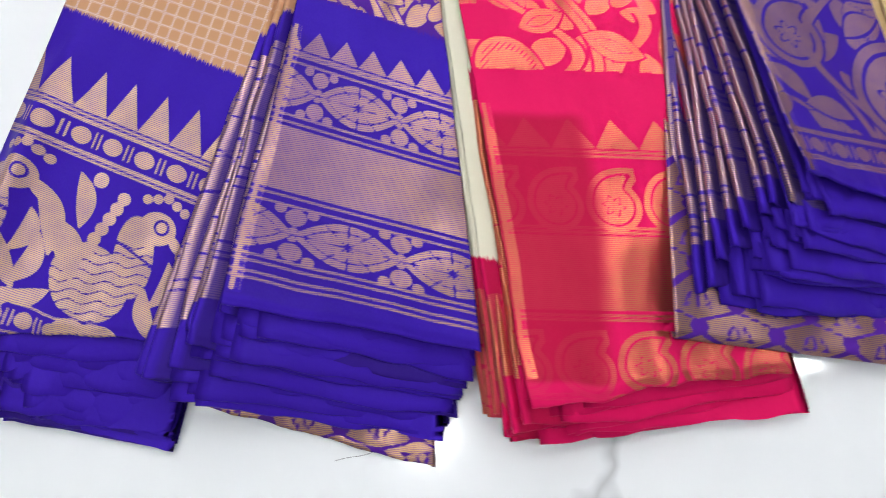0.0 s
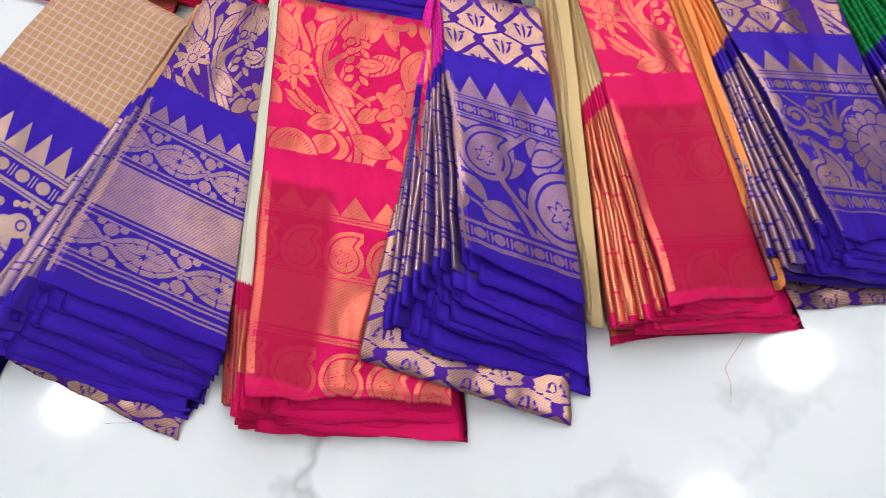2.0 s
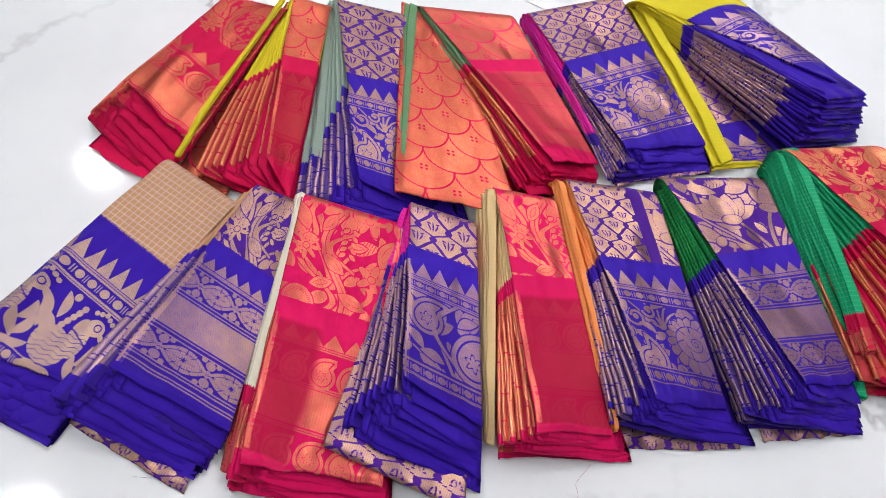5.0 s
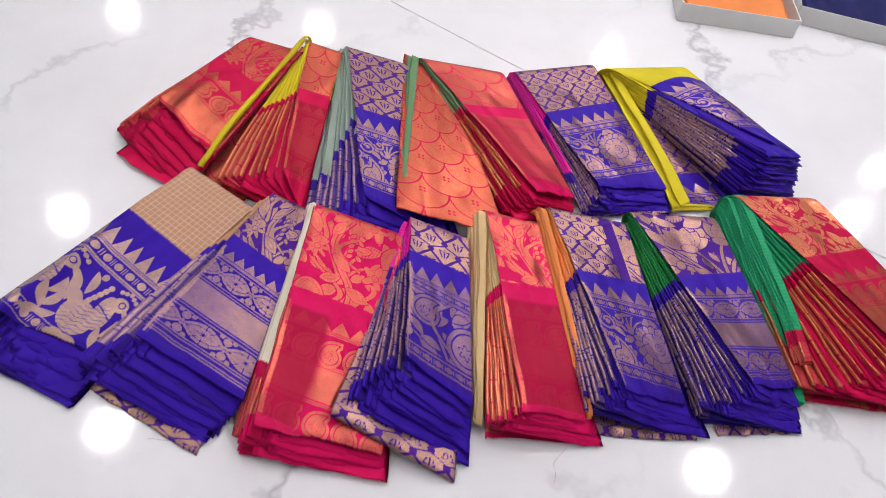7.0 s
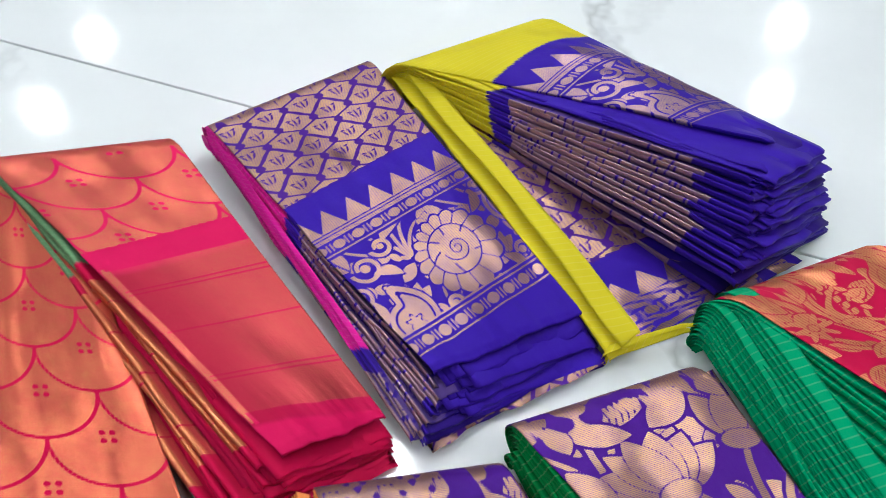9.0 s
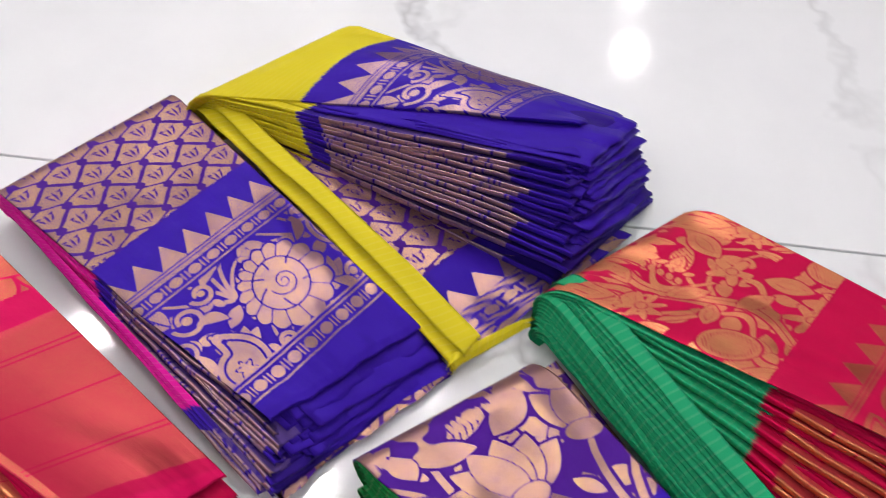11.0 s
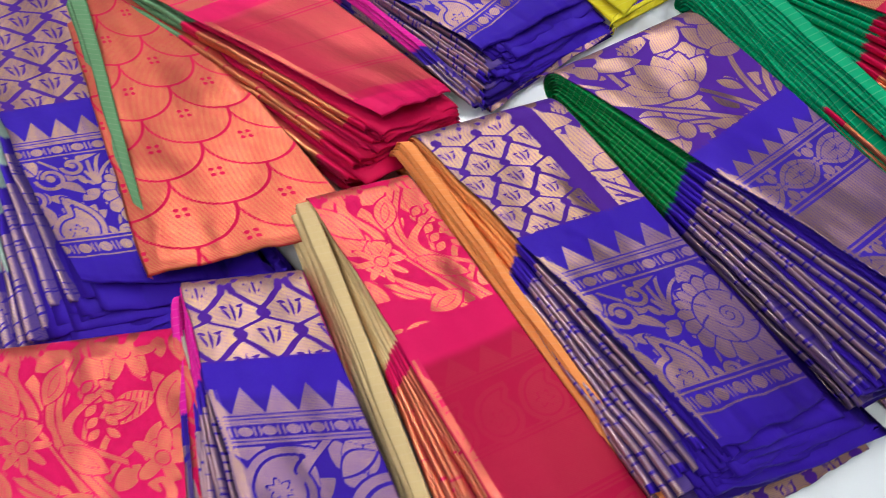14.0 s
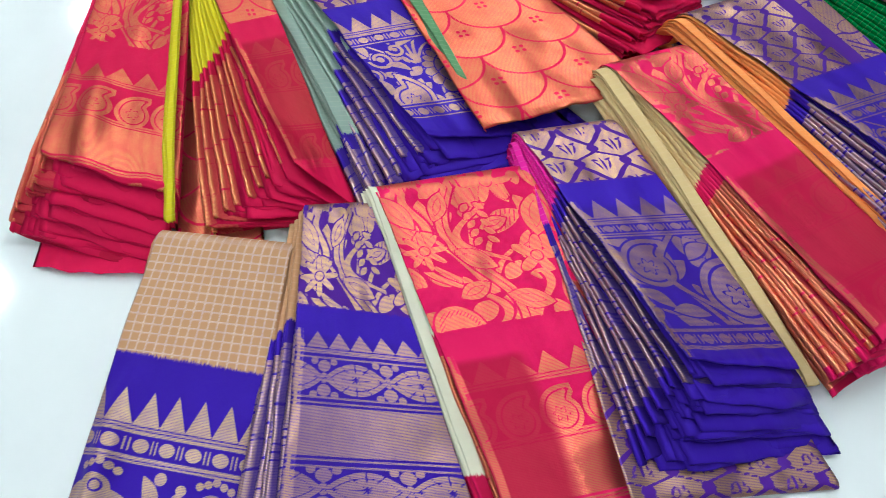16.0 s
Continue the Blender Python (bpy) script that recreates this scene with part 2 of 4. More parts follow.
def stem(x, y, pts, w0, w1):
    """A tapering stalk along a smooth line through three points."""
    f = np.full_like(x, -1.0)
    (ax, ay), (bx, by), (cx, cy) = pts
    line = [((1 - t) ** 2 * ax + 2 * t * (1 - t) * bx + t * t * cx, (1 - t) ** 2 * ay + 2 * t * (1 - t) * by + t * t * cy) for t in (0, 0.17, 0.34, 0.5, 0.67, 0.84, 1)]
    for k, ((px, py), (qx, qy)) in enumerate(zip(line, line[1:])):
        h = np.clip(((x - px) * (qx - px) + (y - py) * (qy - py)) / ((qx - px) ** 2 + (qy - py) ** 2), 0, 1)
        f = np.maximum(f, w0 + (w1 - w0) * (k + h) / 6 - np.hypot(x - px - h * (qx - px), y - py - h * (qy - py)))
    return f


def over(f, g, gap=0.0013):
    """Lay the motif g over f, parted by a thin line of ground."""
    return np.maximum(np.minimum(f, -g - gap), g)


def bloom(f, x, y, cx, cy, s, turn, petals):
    """A lotus seen from the side: cupped petals, outer ones first."""
    for k in petals:
        a = math.radians(turn + 24 * k)
        ox, oy = cx + 0.017 * s * math.sin(a), cy - 0.017 * s * math.cos(a)
        f = over(f, leaf(x, y, ox, oy, 0.025 * s, 0.0108 * s, 90 + turn + 24 * k))
    return over(f, ell(x, y, cx, cy + 0.004 * s, 0.013 * s, 0.008 * s, turn))


def lotus_sprays(x, y):
    """Lotus flowers, tulip-like buds and a hatched leaf on stalks that rise from one root."""
    xx, yy = x % 0.21, (y - 0.085) % 0.195 + 0.085
    f = np.full_like(xx, -1.0)
    for end, bow, w in (((0.078, 0.185), (0.115, 0.235), 0.0026), ((0.142, 0.16), (0.118, 0.21), 0.0026), ((0.19, 0.215), (0.15, 0.225), 0.0022),
                        ((0.185, 0.18), (0.14, 0.19), 0.0024), ((0.03, 0.225), (0.09, 0.25), 0.002), ((0.012, 0.175), (0.06, 0.23), 0.002)):
        f = np.maximum(f, stem(xx, yy, ((0.128, 0.282), bow, end), 0.0042, w))
    f = bloom(f, xx, yy, 0.07, 0.178, 1.35, -12, (-3, 3, -2, 2, -1, 1, 0))
    f = bloom(f, xx, yy, 0.142, 0.15, 1.2, 12, (-1.2, 1.2, 0))
    f = bloom(f, xx, yy, 0.192, 0.224, 1.0, 60, (-0.9, 0.9))
    f = bloom(f, xx, yy, 0.026, 0.232, 1.0, -55, (-0.9, 0.9))
    fan = leaf(xx, yy, 0.182, 0.172, 0.034, 0.015, -28, 0.006)
    f = over(f, np.minimum(fan, np.maximum(np.abs(wrap(xx + 0.4 * yy, 0.0064)) - 0.001, np.abs(fan - 0.006) - 0.0045)))
    for cx, cy, h, w, d in ((0.012, 0.158, 0.024, 0.013, 70), (0.045, 0.112, 0.026, 0.012, 20), (0.105, 0.108, 0.024, 0.013, -30), (0.018, 0.105, 0.016, 0.009, 90), (0.07, 0.25, 0.022, 0.01, 30),
                            (0.102, 0.262, 0.014, 0.007, 70), (0.165, 0.25, 0.02, 0.01, -40), (0.158, 0.1, 0.026, 0.013, 15), (0.2, 0.125, 0.022, 0.012, 80), (0.112, 0.2, 0.014, 0.0065, 60), (0.2, 0.262, 0.018, 0.009, 10)):
        f = over(f, leaf(xx, yy, cx, cy, h, w, d))
    return f


def lotus(x, y):
    f = lotus_sprays(x, y)
    return np.maximum(f, np.minimum(lotus_sprays(x * 1.2 + 0.09, y * 1.2 + 0.06), -f - 0.0032))


def ogee(x, y, px=0.05, py=0.05):
    """Staggered waisted medallions parted by wavy lines of ground, each with a small spray of strokes."""
    half, h = px / 2, py / 2
    f = np.full_like(x, 1.0)
    k0 = np.floor(x / half)
    for j in (-1, 0, 1, 2):
        k = k0 + j
        sign = 1 - 2 * (k % 2)
        f = np.minimum(f, np.abs(x - k * half - half * sign * (0.56 * np.cos(math.pi * y / h) + 0.14 * np.sin(2 * math.pi * y / h))) * 0.74 - 0.052 * px)
    odd = np.round(y / h) % 2
    xx = wrap(x - half / 2 - half * (1 - odd), px)
    yy = wrap(y, h)
    mark = np.full_like(x, -1.0)
    for ox, oy, n, turn in ((0, 0.0, 0.2, 90), (-0.12, 0.02, 0.16, 66), (0.12, 0.02, 0.16, 114), (-0.14, -0.12, 0.09, 15), (0.14, -0.12, 0.09, 165)):
        mark = np.maximum(mark, leaf(xx, yy, ox * px, oy * px, n * px, 0.028 * px, turn, 0.02 * px))
    return np.minimum(f, -mark)


def scallops(x, y, px=0.096, py=0.098):
    """Gold field cut into overlapping scales by thin curved lines, a four-dot mark in each."""
    half, h = px / 2, py / 2
    f = np.full_like(x, 1.0)
    row = np.floor(y / h)
    for j in (-1, 0, 1):
        r = row + j
        xx, yy = wrap(x - half * (r % 2), px), y - r * h
        arc = np.abs(np.hypot(xx / half, yy / h) - 1) * half - 0.0017
        f = np.minimum(f, np.where(yy >= -0.001, arc, 1.0))
    near = np.round(y / h)
    xx, yy = wrap(x - half * (near % 2), px), y - near * h
    for sx in (-1, 1):
        for sy in (-1, 1):
            f = np.minimum(f, np.hypot(xx - sx * 0.0042, yy - sy * 0.0042) - 0.0029)
    return f


def split_panel(x, y):
    """Medallions on the one half, a plain stripe, lotus flowers on the other."""
    f = np.where(x < 0.098, ogee(x, y, 0.042, 0.05), np.where(x > 0.118, lotus(x * 1.1 - 0.09, y), -1.0))
    return np.maximum(np.minimum(f, np.abs(x - 0.108) - 0.011), np.minimum(0.002 - np.abs(x - 0.121), np.abs(wrap(y, 0.008)) - 0.0012))


def checks(x, y, p=0.0115):
    return np.maximum(0.0011 - np.abs(wrap(x, p)), 0.0011 - np.abs(wrap(y, p)))


def peacock(x, y, cx, cy, s, face=1):
    """A plump bird with a tall neck, crest, curled tail feathers and sprays below."""
    xx, yy = (x - cx) * face / s, (y - cy) / s
    f = ell(xx, yy, -0.008, 0.02, 0.036, 0.031, 20)
    f = np.maximum(f, ell(xx, yy, 0.02, -0.014, 0.0175, 0.036, -14))
    f = np.maximum(f, ell(xx, yy, 0.031, -0.045, 0.0165, 0.0145, 0))
    f = np.minimum(f, np.maximum(np.abs(wrap(yy + 0.3 * xx + 0.002 * np.sin(xx * 260), 0.0088)) - 0.0007, -yy - 0.026))
    f = np.maximum(f, leaf(xx, yy, 0.05, -0.037, 0.011, 0.0045, 45))
    f = np.maximum(f, leaf(xx, yy, -0.036, -0.002, 0.03, 0.013, 50, 0.006))
    f = np.minimum(f, np.abs(np.hypot(xx - 0.034, yy + 0.047) - 0.006) - 0.0012)
    f = np.minimum(f, np.maximum(np.abs(yy + 0.022 - 0.25 * xx) - 0.0012, np.abs(xx - 0.02) - 0.03))
    for k in range(5):
        f = np.maximum(f, circ(xx, yy, 0.014 + 0.0088 * k, -0.066 - 0.0035 * (2 - abs(k - 2)), 0.0044))
    for k in range(6):
        f = np.maximum(f, circ(xx, yy, -0.005 - 0.003 * k, -0.058 + 0.0105 * k, 0.0058))
    for tx, ty, h, w, d, bend in ((-0.058, -0.02, 0.034, 0.011, 62, 0.008), (-0.036, -0.045, 0.026, 0.009, 70, 0.006), (-0.06, 0.022, 0.026, 0.009, 100, 0.01),
                                  (-0.052, 0.05, 0.02, 0.007, 160, 0.006), (0.02, 0.058, 0.022, 0.0075, 20, 0.006), (-0.012, 0.061, 0.02, 0.007, 155, -0.005),
                                  (0.045, 0.03, 0.024, 0.008, 60, -0.006), (0.056, 0.0, 0.022, 0.0075, 95, 0.008), (0.052, 0.058, 0.016, 0.007, -40, 0.0)):
        f = np.maximum(f, leaf(xx, yy, tx, ty, h, w, d, bend))
    f = np.maximum(f, circ(xx, yy, 0.062, -0.03, 0.0085))
    f = np.maximum(f, circ(xx, yy, -0.03, -0.066, 0.007))
    return f * s


def feathers(x, y, cx, cy, s):
    """A shell-shaped fan of round-ended feathers over a curled paisley, with scrolling stems and leaves beside it."""
    dx, dy = (x - cx) / s, (y - cy) / s
    d, a = np.hypot(dx, dy), np.arctan2(dy, dx)
    lean = np.cos(a - 0.9)
    edge = 0.047 + 0.013 * lean + 0.0055 * np.abs(np.sin(8 * a)) - 0.004
    core = 0.029 + 0.008 * lean
    f = edge - d
    f = np.minimum(f, np.maximum(np.abs(np.sin(8 * a)) * d / 8 - 0.0007, core - d))
    f = np.minimum(f, np.abs(d - core) - 0.0009)
    e, b = np.hypot(dx - 0.008, dy - 0.006), np.arctan2(dy - 0.006, dx - 0.008)
    f = np.minimum(f, np.abs(e - 0.0115 - 0.0016 * b) - 0.0008)
    f = np.minimum(f, np.abs(e - 0.0045 - 0.0008 * b) - 0.0007)
    f = np.minimum(f, np.maximum(np.abs(np.sin(3 * a + 40 * d)) * d / 5 - 0.0006, np.maximum(d - core, 0.019 - e)))
    f = f * s
    g = np.maximum(paisley(x, y, cx - 0.078 * s, cy + 0.044 * s, 0.062 * s, 30, -1), paisley(x, y, cx + 0.088 * s, cy - 0.01 * s, 0.05 * s, 190, -1))
    for ox, oy, r in ((-0.086, -0.026, 0.017), (-0.058, -0.04, 0.012), (-0.112, 0.0, 0.014), (-0.034, 0.056, 0.012), (0.07, 0.046, 0.015), (0.075, -0.046, 0.013), (0.02, 0.066, 0.009), (-0.118, 0.05, 0.013)):
        g = np.maximum(g, scroll(x, y, cx + ox * s, cy + oy * s, r * s))
    for ox, oy, d2 in ((-0.068, -0.012, 30), (-0.1, -0.05, 70), (-0.04, -0.054, -20), (0.058, 0.052, 60), (0.062, -0.03, 120), (-0.05, 0.066, 10), (0.045, 0.066, -10), (-0.104, 0.026, 100)):
        g = np.maximum(g, leaf(x, y, cx + ox * s, cy + oy * s, 0.016 * s, 0.006 * s, d2, 0.005 * s))
    g = np.maximum(g, np.minimum(lotus_sprays(x * 1.7, y * 1.7 + 0.05) / 1.7, -g - 0.0022))
    return np.maximum(f, np.minimum(g, -np.maximum(f, edge * s - d * s) - 0.003))


def lozenge(x, y, at, half, pitch):
    """A band of oval lotus medallions between fans of pointed leaves."""
    xx = np.abs(wrap(x, pitch))
    yy = np.abs(y - at)
    m = leaf(xx, yy, 0, 0, pitch * 0.5, half * 0.82, 0)
    f = np.minimum(m, np.abs(m - half * 0.28) - 0.0007)
    f = np.minimum(f, np.maximum(np.abs(wrap(np.arctan2(yy, xx), 0.78)) * np.hypot(xx, yy) - 0.0006, 0.002 - np.abs(m - half * 0.55)))
    for cx, cy, r in ((0.5, 0.62, 0.3), (0.34, 0.84, 0.17), (0.5, 0.1, 0.16)):
        f = np.maximum(f, np.minimum(circ(xx, yy, pitch * cx, half * cy, half * r), -m - 0.0008))
    return f


def border(kind):
    """The woven border below the seam, as a function of x across and y past the seam."""
    def bird(x, y):
        f = np.maximum(temples(x, y, 0.082, 0.04, 0.031), lines(y, 0.085, 0.089, 0.118, 0.122))
        f = np.maximum(f, beads(x, y, 0.1035, 0.0095, 0.031))
        f = np.maximum(f, peacock(x, y, 0.125, 0.2, 1.0))
        f = np.maximum(f, peacock(x, y, -0.002, 0.2, 1.0))
        return np.maximum(f, beads(x, y, 0.268, 0.0085, 0.026))

    def bands(x, y):
        f = np.maximum(temples(x, y, 0.052, 0.02, 0.026), lines(y, 0.055, 0.058, 0.064))
        f = np.maximum(f, np.maximum(lozenge(x, y, 0.088, 0.023, 0.068), lines(y, 0.111, 0.117)))
        f = np.maximum(f, np.maximum(band(y, 0.121, 0.176), lines(y, 0.18, 0.187)))
        f = np.maximum(f, np.maximum(lozenge(x, y, 0.21, 0.023, 0.068), lines(y, 0.233, 0.238)))
        return np.maximum(f, np.minimum(lines(y, 0.246, 0.251), 1.0))

    def mango(x, y):
        xx = wrap(x, 0.047)
        f = np.maximum(temples(x, y, 0.068, 0.026, 0.036), lines(y, 0.071, 0.075))
        f = np.maximum(f, paisley(xx, y, 0.002, 0.11, 0.052, 10))
        f = np.maximum(f, np.maximum(lines(y, 0.136, 0.14), band(y, 0.143, 0.205)))
        f = np.maximum(f, np.maximum(lines(y, 0.209, 0.213), paisley(xx, y, 0.002, 0.247, 0.052, 10)))
        return np.maximum(f, lines(y, 0.275, 0.279))

    def curls(x, y):
        f = np.maximum(temples(x, y, 0.06, 0.03, 0.031), lines(y, 0.063, 0.067, 0.09))
        f = np.maximum(f, beads(x, y, 0.078, 0.006, 0.022))
        f = np.maximum(f, np.maximum(paisley(x, y, 0.04, 0.128, 0.07, 20), paisley(x, y, 0.126, 0.17, 0.092, 20)))
        f = np.maximum(f, np.minimum(0.0042 - np.abs(x - 0.085 - 0.035 * np.sin(y * 32)), band(y, 0.092, 0.22)))
        for cx, cy, d in ((0.02, 0.18, 40), (0.11, 0.115, -30), (0.16, 0.12, 60), (0.05, 0.2, 10), (0.17, 0.2, 80), (0.005, 0.12, 90)):
            f = np.maximum(f, leaf(x, y, cx, cy, 0.022, 0.009, d, 0.004))
        f = np.maximum(f, np.minimum(np.minimum(lotus_sprays(x * 1.15 + 0.02, y * 1.15), -f - 0.0026), band(y, 0.092, 0.221)))
        f = np.where(y > 0.222, lines(y, 0.226, 0.251), f)
        return np.maximum(f, beads(x, y, 0.238, 0.0075, 0.022))

    def fan(x, y):
        f = np.maximum(temples(x, y, 0.055, 0.03, 0.031), lines(y, 0.058, 0.062))
        f = np.maximum(f, beads(x, y, 0.074, 0.007, 0.024))
        g = np.minimum(feathers(x, y, 0.118, 0.146, 1.08), band(y, 0.088, 0.207))
        f = np.maximum(f, g)
        return np.maximum(f, np.maximum(beads(x, y, 0.225, 0.0085, 0.024), lines(y, 0.208)))

    def dense(x, y):
        f = np.maximum(band(y, 0.035, 0.25), -1)
        for cut in (0.07, 0.076, 0.135, 0.2, 0.206):
            f = np.minimum(f, np.abs(y - cut) - 0.0012)
        return f

    return {"bird": bird, "bands": bands, "mango": mango, "curls": curls, "fan": fan, "dense": dense}[kind]


def pleat_edge(x, y, seed, metal, fat=1.0):
    """The border as it shows on a pleat: bands of gold across its face, parted by gaps of ground, up to the plain end."""
    r = np.random.RandomState(seed)
    f = np.full_like(y, -1.0)
    a = 0.026 + r.uniform(0, 0.006)
    while a < 0.25:
        b = a + (r.choice((0.003, 0.006, 0.014, 0.03)) if metal == "gold" else r.uniform(0.02, 0.07))
        f = np.maximum(f, band(y, a, b))
        a = b + r.uniform(0.0014, 0.0036)
    return np.minimum(f, 0.03 - x)


# ---- folded cloth ----
def part(name, mesh, material, parent, label=""):
    ob = new(name, mesh)
    mesh.materials.clear()
    mesh.materials.append(material)
    ob.parent = parent
    if label:
        ob["label"] = label
    return ob


def smooth(t):
    t = np.clip(t, 0, 1)
    return t * t * (3 - 2 * t)


def rough_noise(x, y, seed):
    r = np.random.RandomState(seed)
    f = 0
    for k in range(7):
        w = 2 ** (k * 0.45)
        a = r.uniform(0, 6.283)
        f = f + np.sin((x * math.cos(a) + y * math.sin(a)) * 14 * w + r.uniform(0, 6.283)) / w
    return f / 3


def cloth(name, quad, z, seams, pattern=None, kind=None, step=0.0025, seed=1, ridge=0.0, wave=0.0015, base_seed=1, curl=0.003,
          fray=0.0, cols=None, hump=None, dim_gold=None, tube=0.0, fat=1.0, droop=0.0, lip=1.0):
    """A sheet over the quad (top left, top right, bottom right, bottom left, in plan) at heights z (top left, top right, bottom right, bottom left).
    seams: where the border begins, metres from the ridge at the left and the right edge. ridge: radius of the fold over the top edge."""
    q = [np.array(p, float) for p in quad]
    wide = (np.linalg.norm(q[1] - q[0]) + np.linalg.norm(q[2] - q[3])) / 2
    long_l, long_r = np.linalg.norm(q[3] - q[0]), np.linalg.norm(q[2] - q[1])
    nu = cols or max(10, int(wide / step))
    nv = max(10, int((long_l + long_r) / 2 / step))
    u = np.r_[-0.5, -0.25, np.linspace(0, 1, nu), 1.25, 1.5]          # outer columns curl under
    uu = np.clip(u, 0, 1)
    drop_u = curl * np.maximum(np.maximum(-u, u - 1), 0) * 2.0
    if tube:                                                          # a pleat: its rounded fold stands proud of the rest
        m = np.array((0.0016, 0.0004, 0.0, 0.0006, 0.0016, 0.0028, 0.0042, 0.0062, 0.0095, 0.015, 0.03))
        drop_u = tube * np.array((1.25, 1.0, 0.55, 0.15, 0.0, 0.14, 0.5, 0.85, 1.0, 0.95, 0.9, 0.9, 0.9, 0.9, 1.0, 1.4))
        uu = np.r_[m * fat / max(wide, 0.04), (0.35, 0.6, 0.85, 0.99, 1.0)]
        u = uu
    v = np.r_[np.linspace(0, 1, nv), 1.0, 1.0]
    turn = np.r_[np.zeros(nv), 1.0, 2.6] * lip                               # the folded lower edge turns down
    arc = np.linspace(math.pi * 0.9, 0, 10)[:-1] if ridge > 0 else np.array([])
    U, V = np.meshgrid(uu, np.r_[0 * arc, v])
    D = np.meshgrid(drop_u, np.r_[0 * arc, v])[0]
    A = np.meshgrid(u, np.r_[arc, 0 * v])[1]
    E = np.meshgrid(u, np.r_[0 * arc, turn])[1]
    r = np.random.RandomState(seed)
    px = (q[0][0] * (1 - U) + q[1][0] * U) * (1 - V) + (q[3][0] * (1 - U) + q[2][0] * U) * V
    py = (q[0][1] * (1 - U) + q[1][1] * U) * (1 - V) + (q[3][1] * (1 - U) + q[2][1] * U) * V
    pz = (z[0] * (1 - U) + z[1] * U) * (1 - V) + (z[3] * (1 - U) + z[2] * U) * V
    along = (q[3] - q[0]) / max(long_l, 1e-6) * 0.5 + (q[2] - q[1]) / max(long_r, 1e-6) * 0.5
    across = (q[1] - q[0]) / max(np.linalg.norm(q[1] - q[0]), 1e-6)
    # the fold over the ridge
    px = px - along[0] * ridge * np.sin(A)
    py = py - along[1] * ridge * np.sin(A)
    pz = pz - ridge * (1 - np.cos(A))
    L = long_l * (1 - U) + long_r * U
    Y = V * L - ridge * A
    X = U * wide
    own = r.uniform(-1, 1, 4)
    n1 = rough_noise(px, py, base_seed)
    n2 = rough_noise(px * 1.7, py * 1.7, seed + 50)
    grow = 0.25 + 0.75 * smooth(V * 2)
    pz = pz + wave * (n1 * 1.2 + n2 * 0.5) * grow
    if hump is not None:
        pz = pz + hump(U, V)
    # uneven side and lower edges
    side = (0.0035 * n2 + 0.0025 * own[0] * V) * (1 - U) * (wave > 0)
    px, py = px + across[0] * side, py + across[1] * side
    tip = smooth((V - 0.86) / 0.14) * (0.005 * own[1] + 0.006 * rough_noise(X * 2.6, Y * 0, seed + 9) + 0.0022 * rough_noise(X * 9, Y * 0, seed + 13)) * (wave > 0)
    if fray:
        tip = tip + smooth((V - 0.9) / 0.1) * fray * r.uniform(-1, 1)
    tip = tip + 0.0012 * np.minimum(E, 1.0)
    px, py = px + along[0] * tip, py + along[1] * tip
    if tube:
        D = D * (0.3 + 0.7 * smooth(V * 2.5))
    pz = pz - D - 0.002 * smooth((V - 0.98) / 0.02) - 0.0013 * E
    if not tube:
        px = px + across[0] * np.where(U < 0.5, D, -D) * 0.6
        py = py + across[1] * np.where(U < 0.5, D, -D) * 0.6
    pz = pz + 2.0 * wave * rough_noise(X * 3.5, Y * 0.6, seed + 21) * smooth((V - 0.72) / 0.28)
    pz = pz + 0.0013 * rough_noise(X * 8, Y * 1.2, seed + 31) * smooth((V - 0.8) / 0.2) * (wave > 0)
    pz = np.maximum(pz - droop * smooth((V - 0.72) / 0.28), 0.0012 + (seed % 40) * 0.0003)
    S = Y - (seams[0] * (1 - U) + seams[1] * U)
    Z, T, K = np.full_like(S, -1.0), np.ones_like(S), np.zeros_like(S)
    if pattern is not None:
        Z = np.where(S < 0, np.minimum(pattern(X, np.maximum(Y, -0.08) + 0.1), -S * 1.0), Z)
    if kind is not None:
        if kind.startswith("pleat"):
            Z = np.where(S >= 0, pleat_edge(X, S, seed, kind[6:], fat), Z)
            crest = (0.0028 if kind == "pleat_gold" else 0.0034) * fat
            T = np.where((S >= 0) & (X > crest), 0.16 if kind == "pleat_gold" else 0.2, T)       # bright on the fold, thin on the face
            # fold highlight and shaded face put into the colour
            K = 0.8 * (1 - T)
        else:
            Z = np.where(S >= 0, border(kind)(X, S), Z)
    if dim_gold:                                                         # dull reflection painted as fainter gold: from, to (share of the width), least, most
        a, b, least, most = dim_gold
        T = np.where(S >= 0, least + (most - least) * smooth((U - a + 0.05 * np.sin(Y * 17) + 0.02 * n2) / (b - a)), T)
        hem = np.minimum(np.maximum(band(X, 0.003, 0.0062), band(X, 0.0085, 0.0095)), band(S, 0.03, 0.262))
        Z = np.where(S >= 0, np.maximum(Z, hem), Z)
        T = np.where((hem > -0.001) & (S >= 0), 1.0, T)
        K = (1 - T) * smooth((S - 0.034 + 0.004 * n2) / 0.012) * smooth((0.268 - S) / 0.006)
    rows, n = S.shape
    co = np.stack([px, py, pz], -1).reshape(-1, 3)
    idx = np.arange(rows * n).reshape(rows, n)
    faces = np.stack([idx[1:, :-1], idx[1:, 1:], idx[:-1, 1:], idx[:-1, :-1]], -1).reshape(-1, 4)
    me = bpy.data.meshes.new(name)
    me.vertices.add(len(co))
    me.vertices.foreach_set("co", co.astype(np.float32).ravel())
    me.loops.add(faces.size)
    me.loops.foreach_set("vertex_index", faces.astype(np.int32).ravel())
    me.polygons.add(len(faces))
    me.polygons.foreach_set("loop_start", np.arange(0, faces.size, 4, dtype=np.int32))
